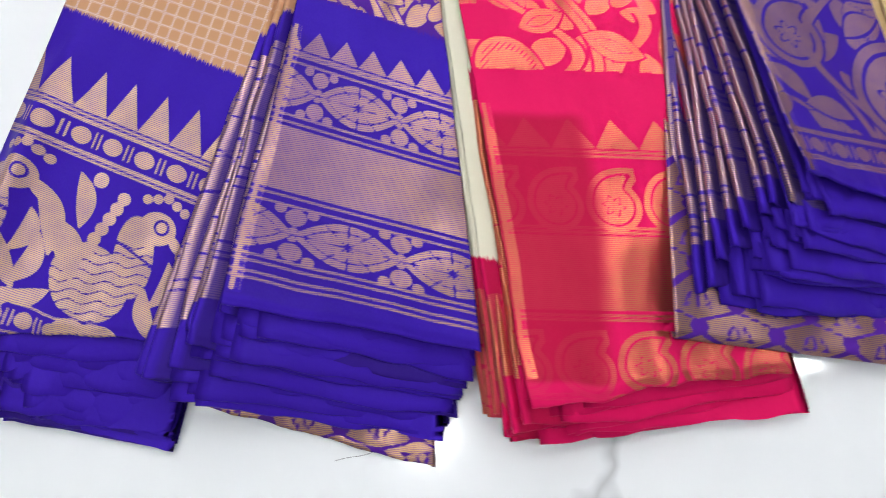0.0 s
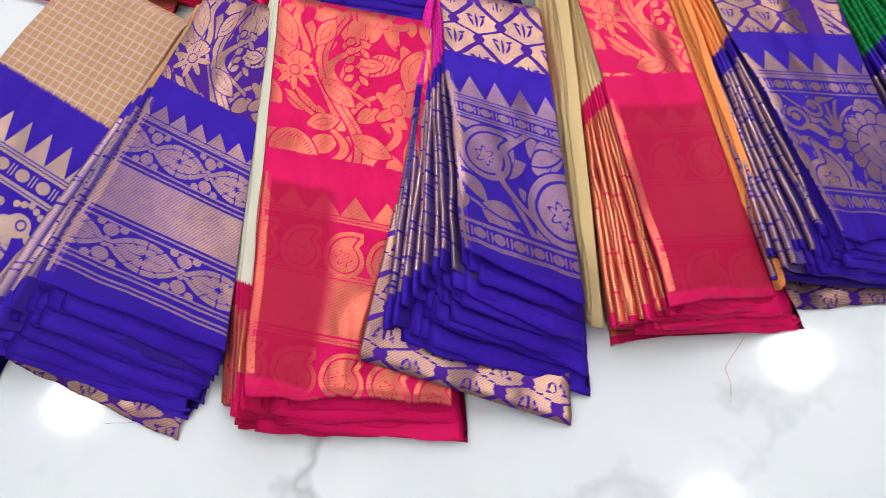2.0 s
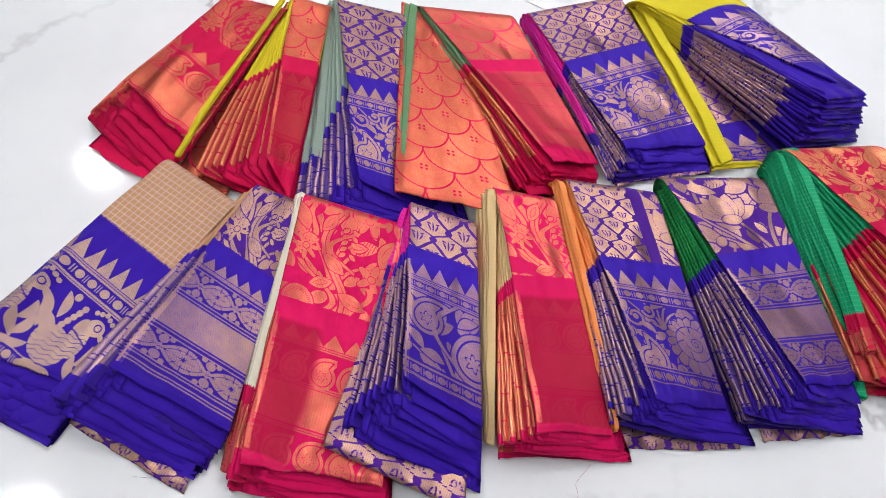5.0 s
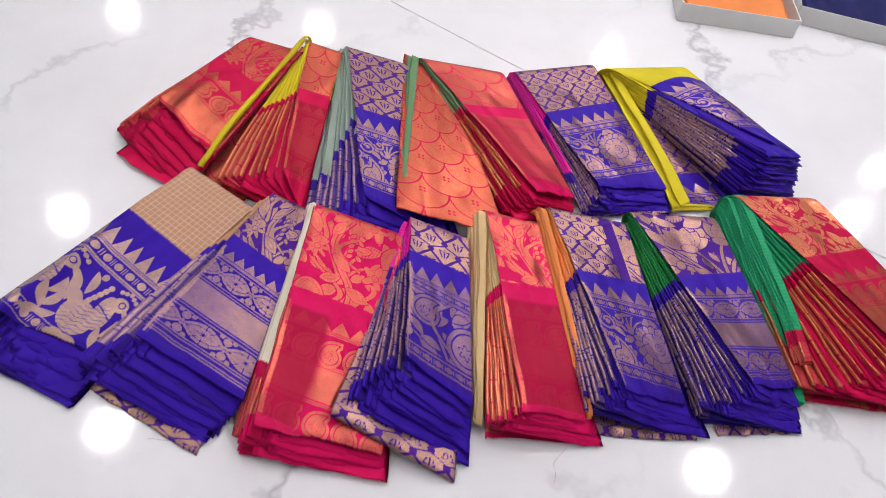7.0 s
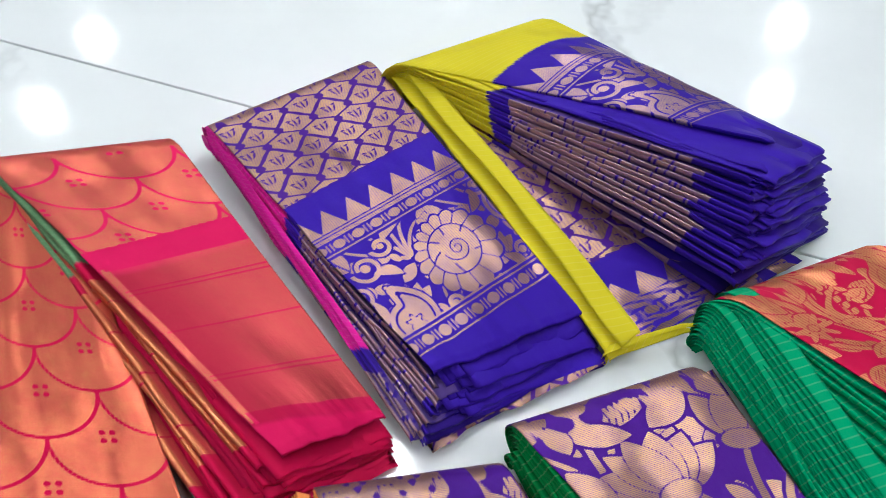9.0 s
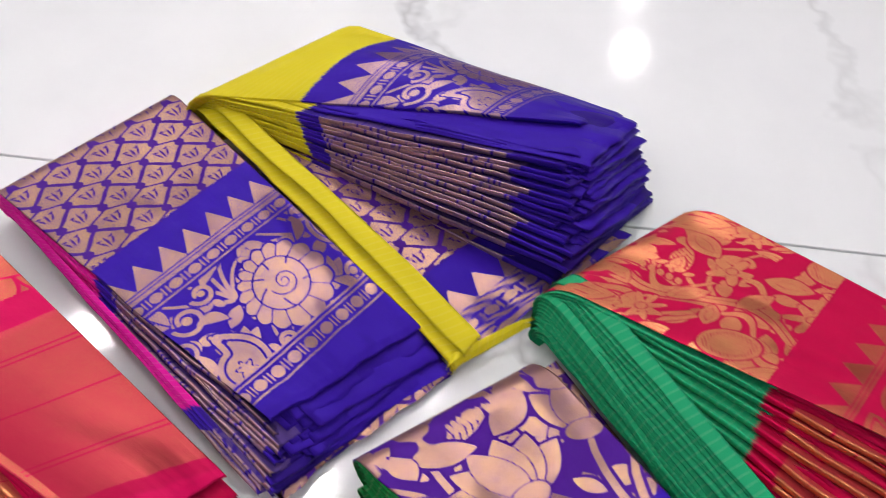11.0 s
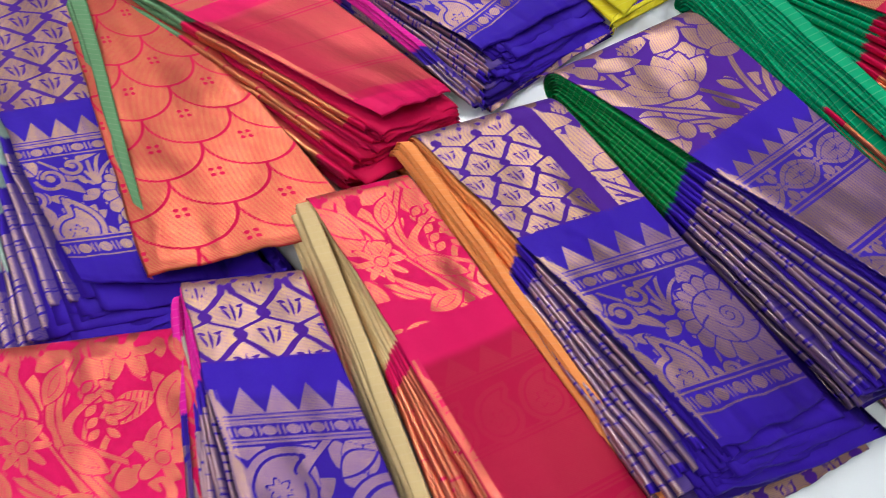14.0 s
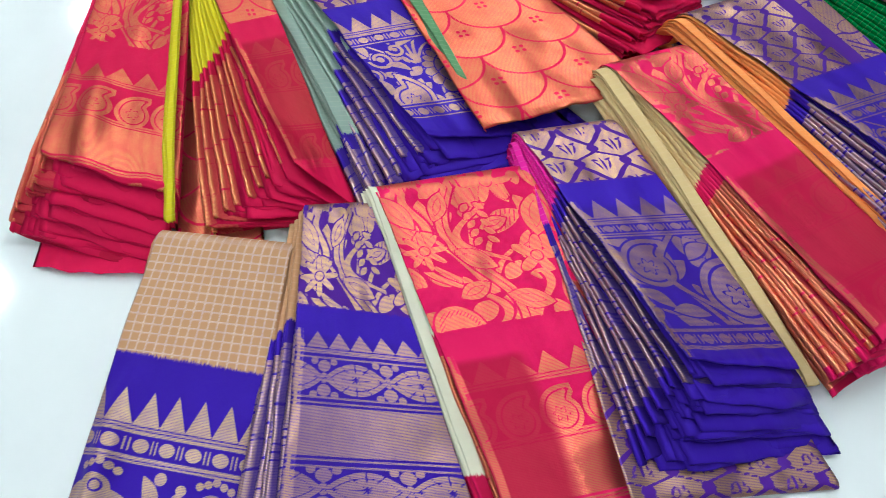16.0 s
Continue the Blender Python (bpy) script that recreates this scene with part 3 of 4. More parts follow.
    me.polygons.foreach_set("use_smooth", np.ones(len(faces), dtype=bool))
    me.update(calc_edges=True)
    for key, value in (("zari", Z), ("seam", S), ("thin", T), ("painted_shade", K)):
        me.attributes.new(key, "FLOAT", "POINT").data.foreach_set("value", np.clip(value, -0.5, 1.0).astype(np.float32).ravel())
    uv = me.uv_layers.new(name="UVMap")
    flat = np.stack([X.ravel(), Y.ravel()], -1)[faces.ravel()]
    uv.data.foreach_set("uv", flat.astype(np.float32).ravel())
    return me


def lerp_quad(a, b, t):
    return [tuple(np.array(p) * (1 - t) + np.array(q) * t) for p, q in zip(a, b)]


def saree(label, top, low, n, high, seam, low_seam, pattern, kind, mats, seed, group, wave=0.0022, fray=0.008, ends=(0.055, 0.074), right=(0.014, 0.032), hump=None, edge="gold", dim_gold=None, fat=1.0, droop=0.006, second=None, top_z=None, curl=0.0025):
    """A pleated saree folded double: n pleats fan out between the lowest one and the patterned top fold.
    mats: silk of the top fold, silk of the pleats. high: height of the ridge. ends, right: heights of the lowest and the top pleat
    at their lower left and lower right corner. second: plan of the uppermost pleat, where it lies apart from the top fold.
    top_z: heights of the top fold at its lower right and lower left corner."""
    ob = tagged(new("saree"), label, "saree", group)
    mid = high * 0.5
    r = np.random.RandomState(seed)
    upper = second or top
    for k in range(4):                                                # the pressed pleats at the bottom of the pile
        f = (k + 0.6) / 4.6
        q = lerp_quad(low, top, 0.05 * r.uniform(-1, 1) + 0.03)
        zr = mid * (0.5 + 0.5 * f)
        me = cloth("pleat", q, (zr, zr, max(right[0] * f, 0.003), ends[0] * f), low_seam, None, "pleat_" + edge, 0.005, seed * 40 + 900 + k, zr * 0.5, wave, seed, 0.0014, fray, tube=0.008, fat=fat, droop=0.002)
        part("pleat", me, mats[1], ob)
    for k in range(n):
        t = min(max((k + r.uniform(-0.3, 0.3)) / n, 0), 1) if k else 0.0
        q = lerp_quad(low, upper, t)
        zr = mid + (high - mid) * (k + 0.5) / n
        zb, zc = ends[0] + (ends[1] - ends[0]) * k / n, right[0] + (right[1] - right[0]) * k / n
        s = [low_seam[i] + (seam[i] - low_seam[i]) * t for i in (0, 1)]
        tube = 0.0052 + 0.016 / n
        me = cloth("pleat", q, (zr, zr - 0.006, zc, zb), s, None, "pleat_" + edge, 0.003, seed * 40 + k, zr - mid, wave, seed, 0.0014, fray, tube=tube, fat=fat, droop=droop * (1 - k / n))
        part("pleat", me, mats[1], ob)
        for j, step in ((1, 0.25), (2, 0.5), (3, 0.75), (4, 0.9)):                                        # the inner leaves of the pleat step down to the next one
            g = lerp_quad(low, upper, max(t - step / n, -0.03))
            e = lerp_quad(g, (g[1], g[1], g[2], g[2]), 0.06 + 0.04 * j)
            d, dc = (ends[1] - ends[0]) / n * step + 0.001 + 0.6 * tube, (right[1] - right[0]) / n * step + 0.6 * tube
            me = cloth("pleat", [e[0], g[1], g[2], e[3]], (zr - 0.001 * j - 0.4 * tube, zr - 0.006 - 0.001 * j - 0.4 * tube, max(zc - dc, 0.003), zb - d), s, None, None, 0.006, seed * 40 + 500 + 7 * k + j, max(zr - mid - 0.001 * j, 0.001), wave, seed, 0.0012, fray * 0.9, cols=18, droop=droop * (1 - k / n), lip=0.7)
            part("pleat", me, mats[1], ob)
    me = cloth("top_fold", top, (high, high - 0.006) + (top_z or (right[1] + 0.005, ends[1] + 0.005)), seam, pattern, kind, 0.0016, seed * 40 + 39, high - mid, wave, seed, curl, hump=hump, dim_gold=dim_gold)
    part("top_fold", me, mats[0], ob)
    return ob


def strip(ob, quad, n, z, mat, seam, seed):
    """Body-coloured folds beside the pleats. z: lowest and highest at the ridge, lowest and highest at the foot."""
    for k in range(n):
        t = (k + 0.5) / n
        q = [quad[0], quad[1], quad[2], quad[3]]
        q[0] = tuple(np.array(quad[0]) * (1 - t * 0.6) + np.array(quad[1]) * t * 0.6)
        q[3] = tuple(np.array(quad[3]) * (1 - t * 0.6) + np.array(quad[2]) * t * 0.6)
        zr, zb = z[0] + (z[1] - z[0]) * t, z[2] + (z[3] - z[2]) * t + 0.012
        me = cloth("body_fold", q, (zr, zr + 0.002, zb + 0.002, zb), (seam, seam), None, "pleat_gold", 0.004, seed * 7 + k, zr * 0.45, 0.0012, seed, 0.003, 0.004, cols=8, droop=0.012)
        part("body_fold", me, mat, ob)


def under(ob, name, quad, z, pattern, mat, seed, ridge=0.0, seams=(9, 9), kind=None, wave=0.001, label=""):
    me = cloth(name, quad, z, seams, pattern, kind, 0.0026, seed, ridge, wave, seed, 0.006)
    return part(name, me, mat, ob, label)


# ---- setting ----
def box_mesh(name, size, bevel=0.002):
    bm = bmesh.new()
    bmesh.ops.create_cube(bm, size=1.0)
    bmesh.ops.scale(bm, vec=size, verts=bm.verts)
    if bevel:
        bmesh.ops.bevel(bm, geom=bm.edges[:], offset=bevel, segments=1, affect="EDGES")
    me = bpy.data.meshes.new(name)
    bm.to_mesh(me)
    bm.free()
    return me


MARBLE = marble()
# unseen walls and ceiling, kept dark to deepen what the gold reflects
WALL = plain("dark_unseen_wall", (0.13, 0.13, 0.135, 1), 0.6, vary=0.02, scale=3)
GROUT = plain("grey_grout", (0.22, 0.22, 0.22, 1), 0.8)
# the room is turned by ROOM degrees round a point on the long floor joint
ROOM = pose(0.36, 1.484, 0, 0, 0, -9.7)
X0, X1, Y0, Y1 = -5.0, 4.6, -4.4, 7.4
MX, MY = (X0 + X1) / 2, (Y0 + Y1) / 2
floor = new("floor", box_mesh("floor", (X1 - X0, Y1 - Y0, 0.1), 0))
floor.matrix_world = ROOM @ pose(MX, MY, -0.0545)
floor.data.materials.append(GROUT)
tagged(floor, "polished white marble floor with thin grey joints", "floor", kind="structure")
xs = [X0 + 0.001, -4.0, -1.6, 2.1, 3.3, X1 - 0.001]
ys = [Y0 + 0.001, -3.6, -1.8, 0.0, 1.8, 3.6, 5.4, Y1 - 0.001]
for i in range(len(xs) - 1):
    for j in range(len(ys) - 1):
        s = new("marble_slab", box_mesh("marble_slab", (xs[i + 1] - xs[i] - 0.003, ys[j + 1] - ys[j] - 0.003, 0.02), 0.0008))
        s.data.materials.append(MARBLE)
        s.parent = floor
        s.location = ((xs[i] + xs[i + 1]) / 2 - MX, (ys[j] + ys[j + 1]) / 2 - MY, 0.0445)
for name, size, at in (("wall_north", (X1 - X0, 0.1, CEIL), (MX, Y1 + 0.05, CEIL / 2)), ("wall_south", (X1 - X0, 0.1, CEIL), (MX, Y0 - 0.05, CEIL / 2)),
                       ("wall_west", (0.1, Y1 - Y0, CEIL), (X0 - 0.05, MY, CEIL / 2)), ("wall_east", (0.1, Y1 - Y0, CEIL), (X1 + 0.05, MY, CEIL / 2)),
                       ("ceiling", (X1 - X0 + 0.2, Y1 - Y0 + 0.2, 0.1), (MX, MY, CEIL + 0.052))):
    w = new(name, box_mesh(name, size, 0))
    w.matrix_world = ROOM @ pose(*at)
    w.data.materials.append(WALL)
    tagged(w, "plain dark grey unseen " + name.split("_")[0], name.split("_")[0], kind="structure")

LAMP = bpy.data.materials.new("downlight_glow")
LAMP.use_nodes = True
LAMP.node_tree.nodes["Principled BSDF"].inputs["Emission Color"].default_value = (0.95, 0.98, 1.0, 1)
LAMP.node_tree.nodes["Principled BSDF"].inputs["Emission Strength"].default_value = 106.0
RIM = plain("white_trim", (0.8, 0.8, 0.8, 1), 0.4)


def disc_mesh(name, r, h, inner=0.0):
    bm = bmesh.new()
    if inner:
        ring = [[bm.verts.new((math.cos(a) * rr, math.sin(a) * rr, zz)) for a in np.linspace(0, 2 * math.pi, 33)[:-1]] for rr, zz in ((r, h), (r, 0), (inner, 0), (inner, h))]
        for p, q in zip(ring, ring[1:] + ring[:1]):
            for k in range(32):
                bm.faces.new((p[k], p[(k + 1) % 32], q[(k + 1) % 32], q[k]))
    else:
        bmesh.ops.create_cone(bm, cap_ends=True, segments=32, radius1=r, radius2=r, depth=h)
    me = bpy.data.meshes.new(name)
    bm.to_mesh(me)
    bm.free()
    return me


glow, rim = disc_mesh("lens", 0.088, 0.008), disc_mesh("rim", 0.106, 0.012, 0.089)
# the first 13 follow floor reflections; the rest are added unseen as fill
for x, y in ((-3.6, 3.8), (-2.4, 1.88), (-1.21, 0.88), (1.75, 2.22), (2.3, 4.76), (2.48, 5.5), (-2.17, 4.5), (1.66, 7.4), (1.69, 1.37), (-1.33, 0.04),
             (1.51, 0.6), (0.05, -0.06), (-2.19, 3.78), (0.2, -1.5), (1.5, -1.3), (-1.4, -1.6), (3.2, 0.6), (3.4, 2.6), (0.1, 5.6), (-3.2, 0.3), (-0.6, 7.0),
             # these nine are added over the sarees to make the gold shine
             (0.35, 1.95), (-0.75, 2.75), (0.55, 3.1), (-0.5, 3.9), (1.15, 4.0), (0.45, 4.5), (-0.2, 1.4), (0.85, 2.4), (1.2, 3.2)):
    d = tagged(new("downlight_or_fill"), "round white ceiling downlight, switched on, reflected in the floor or added as fill", "light", "ceiling downlights")
    d.location = (x, y, CEIL)
    for name, me, m, z in (("lens", glow, LAMP, -0.006), ("rim", rim, RIM, -0.012)):
        o = new(name, me)
        if not me.materials:
            me.materials.append(m)
        o.parent = d
        o.location = (0, 0, z)

# ---- silks ----
blue_top = silk("violet_blue_gold_silk", VIOLET, BLUE, GOLD)
blue_deep = silk("blue_gold_silk", BLUE, BLUE, GOLD)
pink_top = silk("pink_copper_silk", PINK, PINK, COPPER)
red_top = silk("red_copper_silk", RED, RED, COPPER)
red_bright = silk("red_bright_gold_silk", RED, RED, COPPER, srgb(240, 184, 118), metal=0.75)


def pleat_silk(name, body, ground, zari):
    return silk(name, body, ground, zari, ribs=True)


tan_blue = silk("tan_check_blue_silk", TAN, BLUE, srgb(240, 200, 124), srgb(240, 212, 188), metal=0.45, rough=0.26)
tan_pl, magenta_pl = pleat_silk("tan_pleat_silk", TAN, BLUE, PALE), pleat_silk("magenta_pleat_silk", MAGENTA, BLUE, PALE)
cream_pl, beige_pl = pleat_silk("cream_pleat_silk", CREAM, PINK, BRIGHT), pleat_silk("beige_pleat_silk", BEIGE, PINK, BRIGHT)
orange_pl, green_pl = pleat_silk("orange_pleat_silk", ORANGE, BLUE, PALE), pleat_silk("green_pleat_silk", GREEN, BLUE, PALE)
jade_pl, sage_pl = pleat_silk("jade_pleat_silk", JADE, RED, BRIGHT), pleat_silk("sage_pleat_silk", SAGE, RED, BRIGHT)
yellow_red, yellow_blue = pleat_silk("yellow_red_silk", YELLOW, RED, BRIGHT), pleat_silk("yellow_blue_silk", YELLOW, BLUE, PALE)
grey_pl = pleat_silk("grey_pleat_silk", GREY, BLUE, PALE)

FRONT, BACK = "front row of folded sarees", "back row of folded sarees"

# back row
s = saree("red and copper folded saree fanned open over pleats", [(-0.260, 1.101), (-0.124, 1.131), (-0.095, 0.742), (-0.271, 0.794)],
          [(-0.291, 1.126), (-0.145, 1.157), (-0.124, 0.665), (-0.334, 0.725)], 10, 0.07, (0.098, 0.161), (0.14, 0.12), vine, "mango", (red_top, red_top), 1, BACK, fat=1.0, edge="copper", fray=0.016, ends=(0.042, 0.082), right=(0.02, 0.042), hump=lambda U, V: 0.016 * smooth((V - 0.3) / 0.5) * np.exp(-((U - 0.3) / 0.13) ** 2))
under(s, "under_fold", [(-0.263, 1.111), (-0.152, 1.156), (-0.138, 0.643), (-0.298, 0.664)], (0.02, 0.02, 0.008, 0.008), None, red_top, 71)
s = saree("red saree with yellow body strip and fanned pleats", [(-0.120, 1.163), (-0.034, 1.178), (0.142, 0.715), (0.062, 0.767)],
          [(-0.150, 1.183), (-0.055, 1.200), (0.146, 0.719), (-0.058, 0.705)], 8, 0.075, (0.17, 0.15), (0.255, 0.16), scallops, "mango", (red_top, yellow_red), 2, BACK, fat=1.4, edge="copper", dim_gold=(0.1, 0.8, 0.08, 0.22))
under(s, "under_fold", [(-0.160, 1.193), (-0.068, 1.224), (0.018, 0.674), (-0.103, 0.702)], (0.035, 0.035, 0.01, 0.01), scallops, red_top, 72)
strip(s, [(-0.153, 1.172), (-0.135, 1.173), (-0.094, 0.703), (-0.113, 0.703)], 2, (0.066, 0.084, 0.042, 0.056), yellow_red, 9, 202)
s = saree("blue and gold saree with grey body strip", [(-0.028, 1.202), (0.125, 1.232), (0.366, 0.825), (0.235, 0.811)],
          [(-0.067, 1.236), (0.105, 1.256), (0.472, 0.822), (0.146, 0.718)], 7, 0.075, (0.202, 0.189), (0.463, 0.2), lambda x, y: ogee(x, y, 0.062, 0.058), "fan", (blue_top, grey_pl), 3, BACK, fat=1.6, edge="gold", ends=(0.028, 0.046), right=(0.006, 0.016))
strip(s, [(-0.077, 1.223), (-0.048, 1.214), (0.182, 0.756), (0.140, 0.743)], 3, (0.03, 0.055, 0.006, 0.024), grey_pl, 0.425, 203)
s = saree("orange scallop-patterned saree with red border and sage pleats", [(0.158, 1.259), (0.343, 1.331), (0.630, 1.070), (0.553, 1.002)],
          [(0.121, 1.271), (0.327, 1.343), (0.646, 1.039), (0.517, 0.933)], 5, 0.085, (0.172, 0.117), (0.208, 0.14), scallops, "dense", (pink_top, sage_pl), 4, BACK, fat=2.4, edge="copper", wave=0.003, dim_gold=(0.05, 0.7, 0.12, 0.55))
under(s, "under_fold", [(0.093, 1.274), (0.227, 1.274), (0.540, 0.879), (0.314, 0.815)], (0.066, 0.066, 0.044, 0.056), scallops, red_top, 74, 0.025)
strip(s, [(0.098, 1.268), (0.138, 1.262), (0.320, 0.836), (0.306, 0.832)], 2, (0.066, 0.078, 0.04, 0.046), sage_pl, 9, 204)
s = saree("violet and gold saree with magenta edge and blue border", [(0.365, 1.370), (0.527, 1.528), (0.814, 1.214), (0.676, 1.105)],
          [(0.351, 1.381), (0.519, 1.549), (0.841, 1.179), (0.669, 1.057)], 8, 0.065, (0.152, 0.133), (0.188, 0.15), lambda x, y: ogee(x, y, 0.044, 0.046), "fan", (blue_top, magenta_pl), 5, BACK, fat=1.2, edge="gold", ends=(0.04, 0.06))
strip(s, [(0.345, 1.383), (0.361, 1.376), (0.674, 1.060), (0.660, 1.053)], 3, (0.035, 0.058, 0.018, 0.034), magenta_pl, 0.348, 205)
under(s, "under_fold", [(0.367, 1.385), (0.517, 1.560), (0.848, 1.171), (0.684, 1.046)], (0.02, 0.02, 0.006, 0.006), ogee, blue_top, 75)
s = saree("yellow saree with blue and gold border, fanned pleats", [(0.581, 1.500), (0.746, 1.631), (1.088, 1.53), (1.000, 1.43)],
          [(0.567, 1.512), (0.651, 1.523), (1.096, 1.398), (0.966, 1.268)], 12, 0.09, (0.101, 0.051), (0.145, 0.12), None, "fan", (yellow_blue, yellow_blue), 6, BACK, fat=1.0, edge="gold", ends=(0.078, 0.132), right=(0.026, 0.09), top_z=(0.02, 0.108), curl=0.014, second=[(0.581, 1.500), (0.742, 1.620), (1.066, 1.47), (0.968, 1.352)], hump=lambda U, V: 0.034 * np.sin(math.pi * np.clip(U, 0, 1)) * np.sin(math.pi * np.clip(V, 0, 1) ** 0.8))
under(s, "under_fold", [(0.582, 1.516), (0.671, 1.481), (1.060, 1.344), (0.856, 1.191)], (0.05, 0.05, 0.014, 0.014), ogee, blue_top, 76, 0, (0.328, 0.295), "curls", 0.003)
strip(s, [(0.550, 1.505), (0.592, 1.514), (0.875, 1.201), (0.841, 1.169)], 2, (0.05, 0.078, 0.014, 0.04), yellow_blue, 9, 206)
strip(s, [(0.847, 1.172), (0.853, 1.190), (0.938, 1.227), (0.947, 1.222)], 2, (0.012, 0.03, 0.012, 0.03), yellow_blue, 9, 207)

# front row
s = saree("tan checked saree with blue peacock border", [(-0.112, 0.668), (0.065, 0.641), (0.017, 0.249), (-0.177, 0.228)],
          [(-0.126, 0.678), (0.055, 0.651), (0.044, 0.167), (-0.118, 0.161)], 9, 0.058, (0.143, 0.151), (0.12, 0.12), checks, "bird", (tan_blue, tan_blue), 11, FRONT, fat=1.2, edge="gold", ends=(0.03, 0.05), right=(0.014, 0.03),
          hump=lambda U, V: smooth((V - 0.25) / 0.4) * (0.02 * np.exp(-((U - 0.14) / 0.1) ** 2)))
s = saree("violet floral saree with blue border over tan pleats", [(0.085, 0.688), (0.173, 0.691), (0.296, 0.296), (0.086, 0.294)],
          [(0.056, 0.689), (0.166, 0.699), (0.277, 0.225), (0.013, 0.214)], 6, 0.065, (0.120, 0.147), (0.162, 0.12), vine, "bands", (blue_top, tan_pl), 12, FRONT, fat=2.2, edge="gold", fray=0.012, ends=(0.06, 0.084), right=(0.014, 0.04), dim_gold=(0.0, 0.9, 0.55, 0.9))
under(s, "under_fold", [(0.058, 0.693), (0.163, 0.703), (0.275, 0.186), (0.033, 0.207)], (0.02, 0.02, 0.007, 0.007), ogee, blue_top, 82)
s = saree("pink and copper floral saree with cream body edge", [(0.178, 0.706), (0.371, 0.730), (0.547, 0.327), (0.344, 0.254)],
          [(0.169, 0.716), (0.370, 0.742), (0.571, 0.305), (0.327, 0.229)], 7, 0.07, (0.195, 0.189), (0.195, 0.18), vine, "mango", (pink_top, cream_pl), 13, FRONT, fat=1.6, edge="copper", dim_gold=(0.33, 0.42, 0.1, 1.0), ends=(0.04, 0.06), right=(0.006, 0.03), wave=0.0015, top_z=(0.037, 0.067))
strip(s, [(0.154, 0.714), (0.180, 0.708), (0.338, 0.250), (0.302, 0.242)], 4, (0.05, 0.07, 0.016, 0.036), cream_pl, 0.359, 213)
s = saree("violet trellis saree with blue paisley border and magenta edge", [(0.363, 0.780), (0.491, 0.795), (0.647, 0.472), (0.508, 0.468)],
          [(0.350, 0.777), (0.487, 0.802), (0.681, 0.394), (0.455, 0.367)], 8, 0.068, (0.082, 0.080), (0.126, 0.14), lambda x, y: ogee(x, y, 0.062, 0.062), "curls", (blue_top, magenta_pl), 14, FRONT, fat=1.5, edge="gold", ends=(0.08, 0.112), right=(0.012, 0.044), dim_gold=(-1, 0, 0.6, 0.6))
under(s, "under_fold", [(0.672, 0.359), (0.442, 0.340), (0.363, 0.781), (0.486, 0.808)], (0.014, 0.072, 0.03, 0.012), ogee, blue_top, 84, 0.009)
strip(s, [(0.345, 0.767), (0.360, 0.769), (0.465, 0.351), (0.449, 0.339)], 2, (0.05, 0.066, 0.036, 0.046), magenta_pl, 0.110, 214)
s = saree("pink floral saree with beige body strip and red border", [(0.494, 0.881), (0.602, 0.911), (0.835, 0.556), (0.726, 0.494)],
          [(0.488, 0.888), (0.591, 0.919), (0.876, 0.544), (0.682, 0.459)], 10, 0.07, (0.174, 0.151), (0.201, 0.2), vine, "mango", (pink_top, beige_pl), 15, FRONT, fat=1.7, edge="copper", dim_gold=(0.1, 0.9, 0.05, 0.12))
strip(s, [(0.454, 0.874), (0.493, 0.881), (0.671, 0.468), (0.644, 0.466)], 8, (0.035, 0.066, 0.005, 0.022), beige_pl, 9, 215)
s = saree("violet trellis saree with orange body strip and blue border", [(0.610, 0.956), (0.767, 1.007), (0.993, 0.676), (0.871, 0.622)],
          [(0.599, 0.955), (0.766, 1.013), (1.049, 0.657), (0.822, 0.575)], 8, 0.076, (0.155, 0.139), (0.184, 0.17), split_panel, "fan", (blue_top, orange_pl), 16, FRONT, fat=1.6, edge="gold", ends=(0.066, 0.076), dim_gold=(0.2, 1.1, 0.9, 0.5))
strip(s, [(0.576, 0.955), (0.603, 0.953), (0.839, 0.572), (0.826, 0.563)], 5, (0.05, 0.072, 0.03, 0.046), orange_pl, 9, 216)
under(s, "under_fold", [(0.583, 0.954), (0.768, 1.026), (1.034, 0.635), (0.849, 0.549)], (0.03, 0.03, 0.008, 0.008), ogee, blue_top, 86)
s = saree("violet lotus saree with green body strip and blue border", [(0.772, 1.048), (0.941, 1.140), (1.182, 0.820), (1.086, 0.748)],
          [(0.762, 1.043), (0.941, 1.154), (1.205, 0.756), (1.014, 0.671)], 9, 0.07, (0.168, 0.132), (0.194, 0.19), lotus, "bands", (blue_top, green_pl), 17, FRONT, fat=1.3, edge="gold", ends=(0.066, 0.076), dim_gold=(0.2, 1.1, 0.85, 0.55))
under(s, "under_fold", [(0.777, 1.061), (0.951, 1.179), (1.207, 0.758), (1.064, 0.669)], (0.02, 0.02, 0.006, 0.006), ogee, blue_top, 87)
s = saree("red and copper floral saree with jade green pleats", [(0.973, 1.213), (1.139, 1.314), (1.572, 1.026), (1.398, 0.950)],
          [(0.940, 1.199), (1.145, 1.335), (1.565, 0.972), (1.177, 0.819)], 11, 0.088, (0.182, 0.137), (0.225, 0.2), small_vine, "mango", (red_bright, jade_pl), 18, FRONT, fat=1.4, edge="copper", wave=0.002)
strip(s, [(0.937, 1.200), (0.957, 1.214), (1.199, 0.816), (1.162, 0.803)], 9, (0.04, 0.075, 0.006, 0.024), jade_pl, 9, 218)
strip(s, [(0.948, 1.206), (0.986, 1.224), (1.186, 0.880), (1.158, 0.862)], 6, (0.066, 0.086, 0.05, 0.06), jade_pl, 0.335, 219)
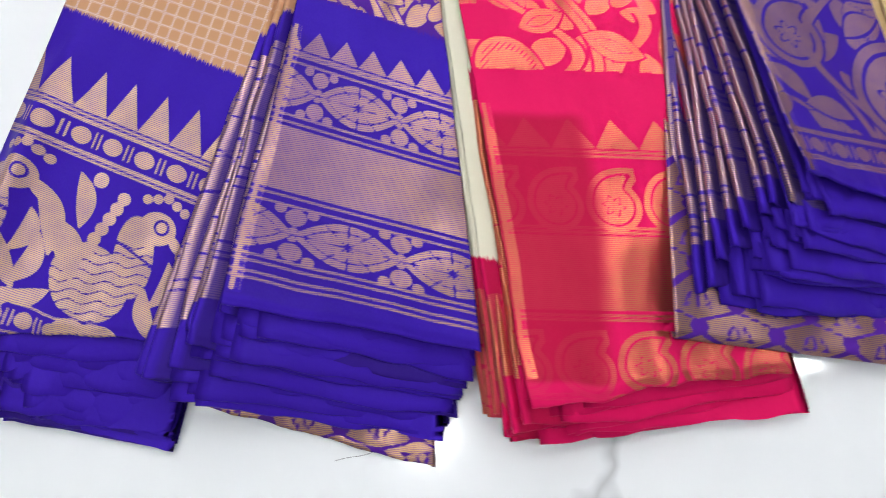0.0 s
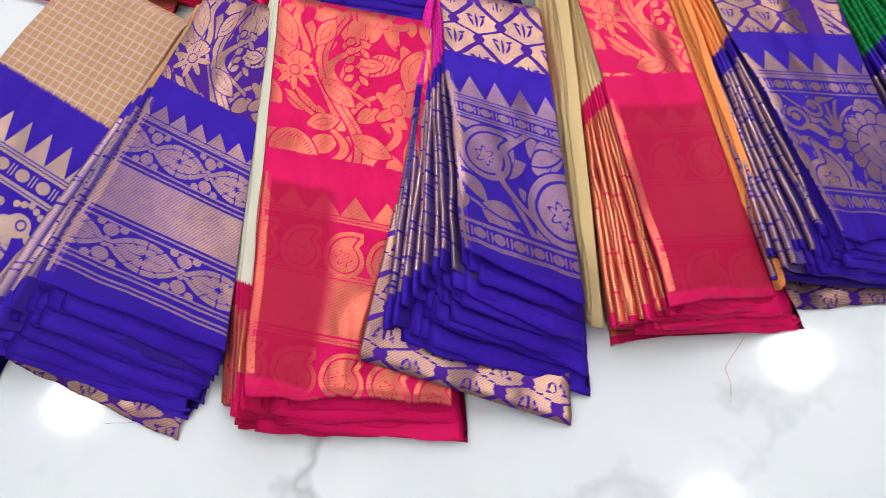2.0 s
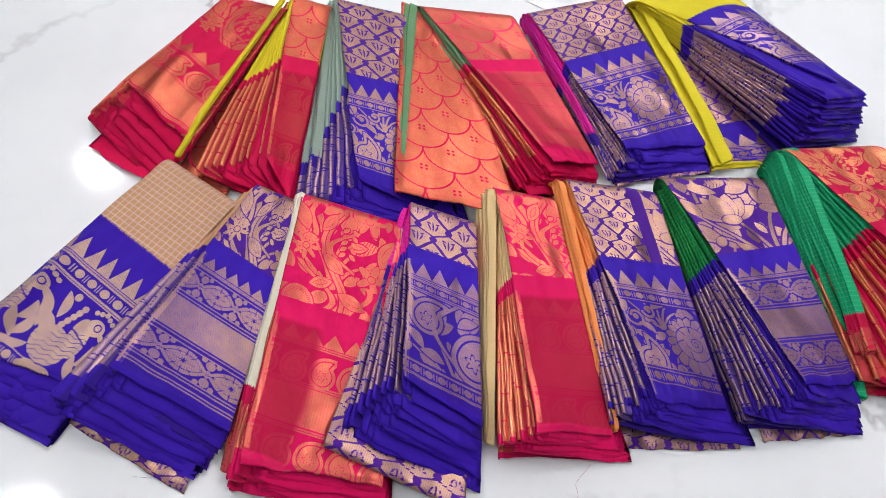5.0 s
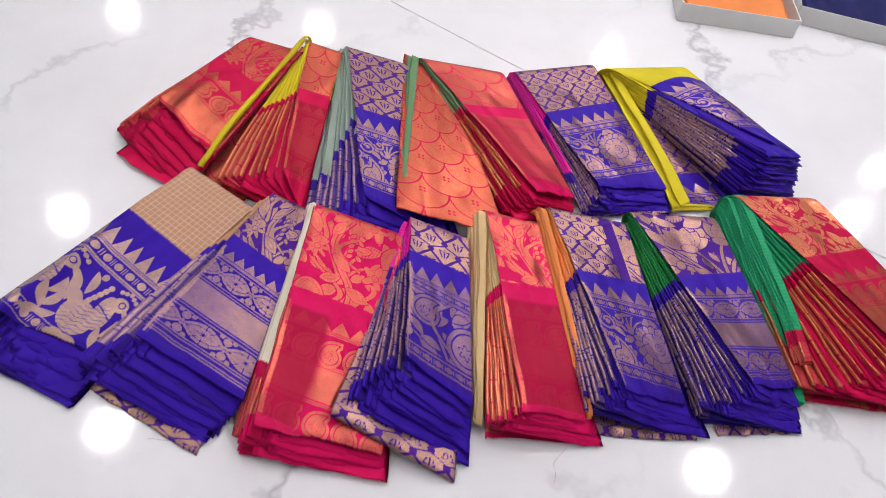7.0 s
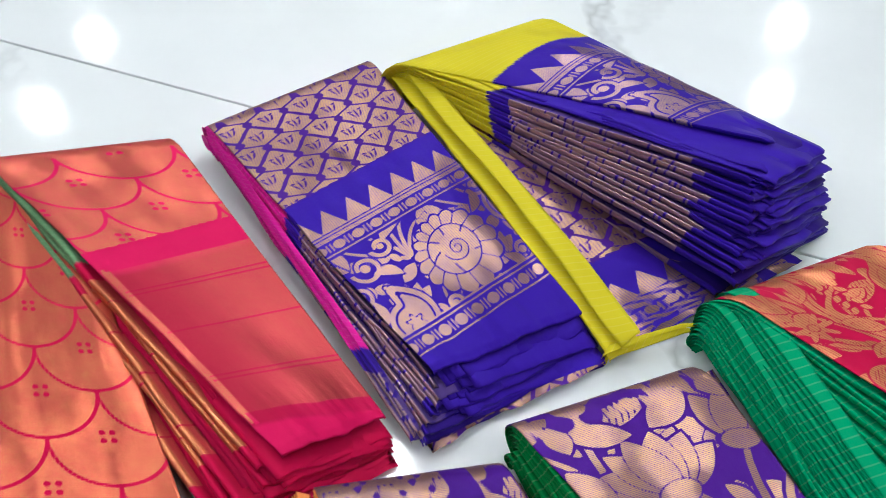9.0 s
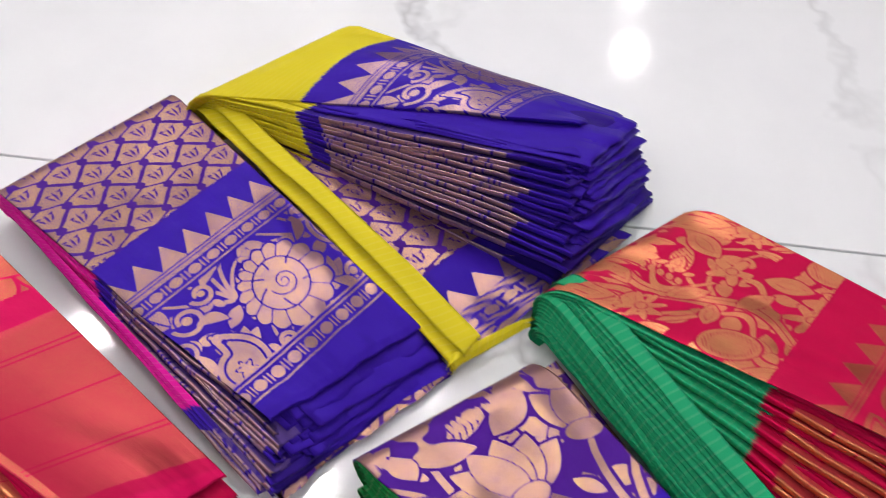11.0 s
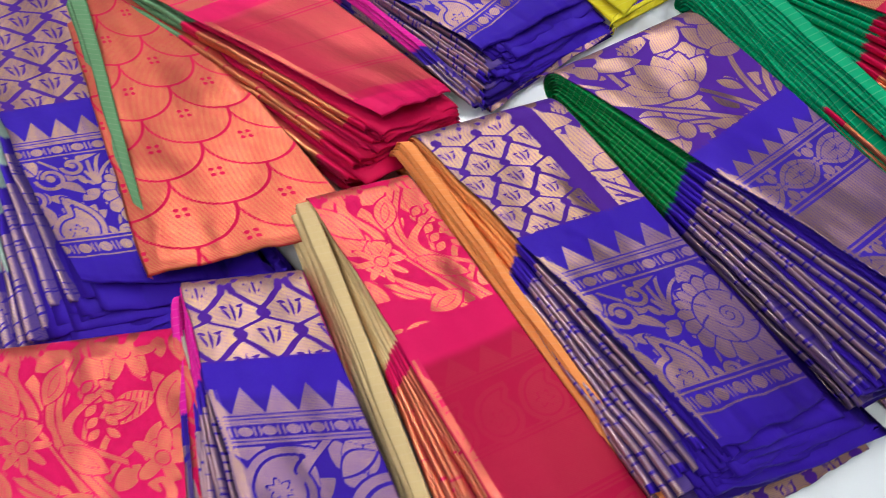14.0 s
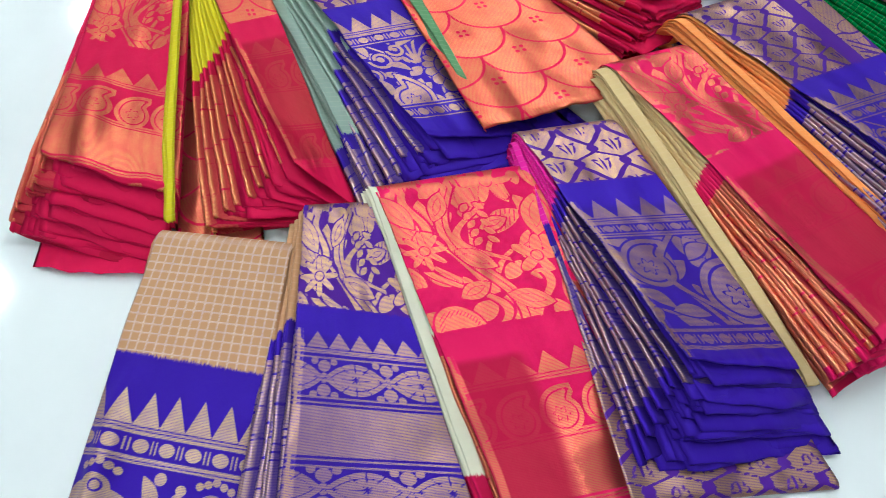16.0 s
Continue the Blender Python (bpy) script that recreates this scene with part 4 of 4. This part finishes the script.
under(s, "under_fold", [(0.963, 1.212), (1.155, 1.350), (1.368, 0.881), (1.183, 0.844)], (0.03, 0.03, 0.01, 0.01), vine, red_top, 88)


# ---- cartons of folded silk ----
def carton(label, centre, turn, size, cloth_mat, seed):
    ob = tagged(new("cardboard_box"), label, "box", "open boxes")
    ob.matrix_world = pose(centre[0], centre[1], 0, 0, 0, turn)
    w, d, h = size
    for x, y, a, b in ((0, -d / 2, w, 0.004), (0, d / 2, w, 0.004), (-w / 2, 0, 0.004, d - 0.005), (w / 2, 0, 0.004, d - 0.005)):
        me = box_mesh("side_panel", (a, b, h), 0.001)
        part("side_panel", me, CARD, ob).location = (x, y, h / 2 + 0.001)
    part("base_panel", box_mesh("base_panel", (w - 0.005, d - 0.005, 0.004), 0.001), CARD, ob).location = (0, 0, 0.004)
    fold = tagged(new("folded_saree"), label.split(" box with ")[1] + " lying in an open box", "saree", "boxed sarees")
    fold.matrix_world = ob.matrix_world
    for k in range(3):
        e = 0.012 + 0.004 * k
        me = cloth("fold", [(-w / 2 + e, d / 2 - e), (w / 2 - e, d / 2 - e), (w / 2 - e, -d / 2 + e), (-w / 2 + e, -d / 2 + e)], (0.014 + 0.013 * k,) * 4, (9, 9), None, None, 0.01, seed + k, 0.0, 0.002, seed, 0.012)
        part("fold", me, cloth_mat, fold)


CARD = plain("white_card", (0.72, 0.72, 0.7, 1), 0.6, vary=0.05, scale=30)
carton("white open box with orange silk saree", (0.773, 2.194), 21.0, (0.36, 0.30, 0.06), silk("orange_silk", ORANGE, ORANGE, GOLD), 301)
carton("white open box with navy silk saree", (1.151, 2.395), 11.0, (0.40, 0.30, 0.06), silk("navy_silk", srgb(30, 34, 90), BLUE, GOLD), 311)


def thread(label, points, mat):
    cu = bpy.data.curves.new("loose_thread", "CURVE")
    cu.dimensions, cu.bevel_depth, cu.bevel_resolution = "3D", 0.00022, 1
    sp = cu.splines.new("NURBS")
    sp.points.add(len(points) - 1)
    for p, (x, y) in zip(sp.points, points):
        p.co = (x, y, 0.0007, 1)
    sp.use_endpoint_u = True
    ob = tagged(new("loose_thread", cu), label, "thread", "loose threads")
    cu.materials.append(mat)
    return ob


thread("loose red silk thread on the marble floor", [(0.824, 0.508), (0.817, 0.483), (0.806, 0.463), (0.824, 0.459), (0.826, 0.435)], plain("red_thread", (0.5, 0.1, 0.12, 1), 0.6))
thread("dark hair-thin thread on the marble floor", [(0.187, 0.175), (0.199, 0.182), (0.210, 0.183), (0.218, 0.189)], plain("dark_thread", (0.08, 0.07, 0.08, 1), 0.6))
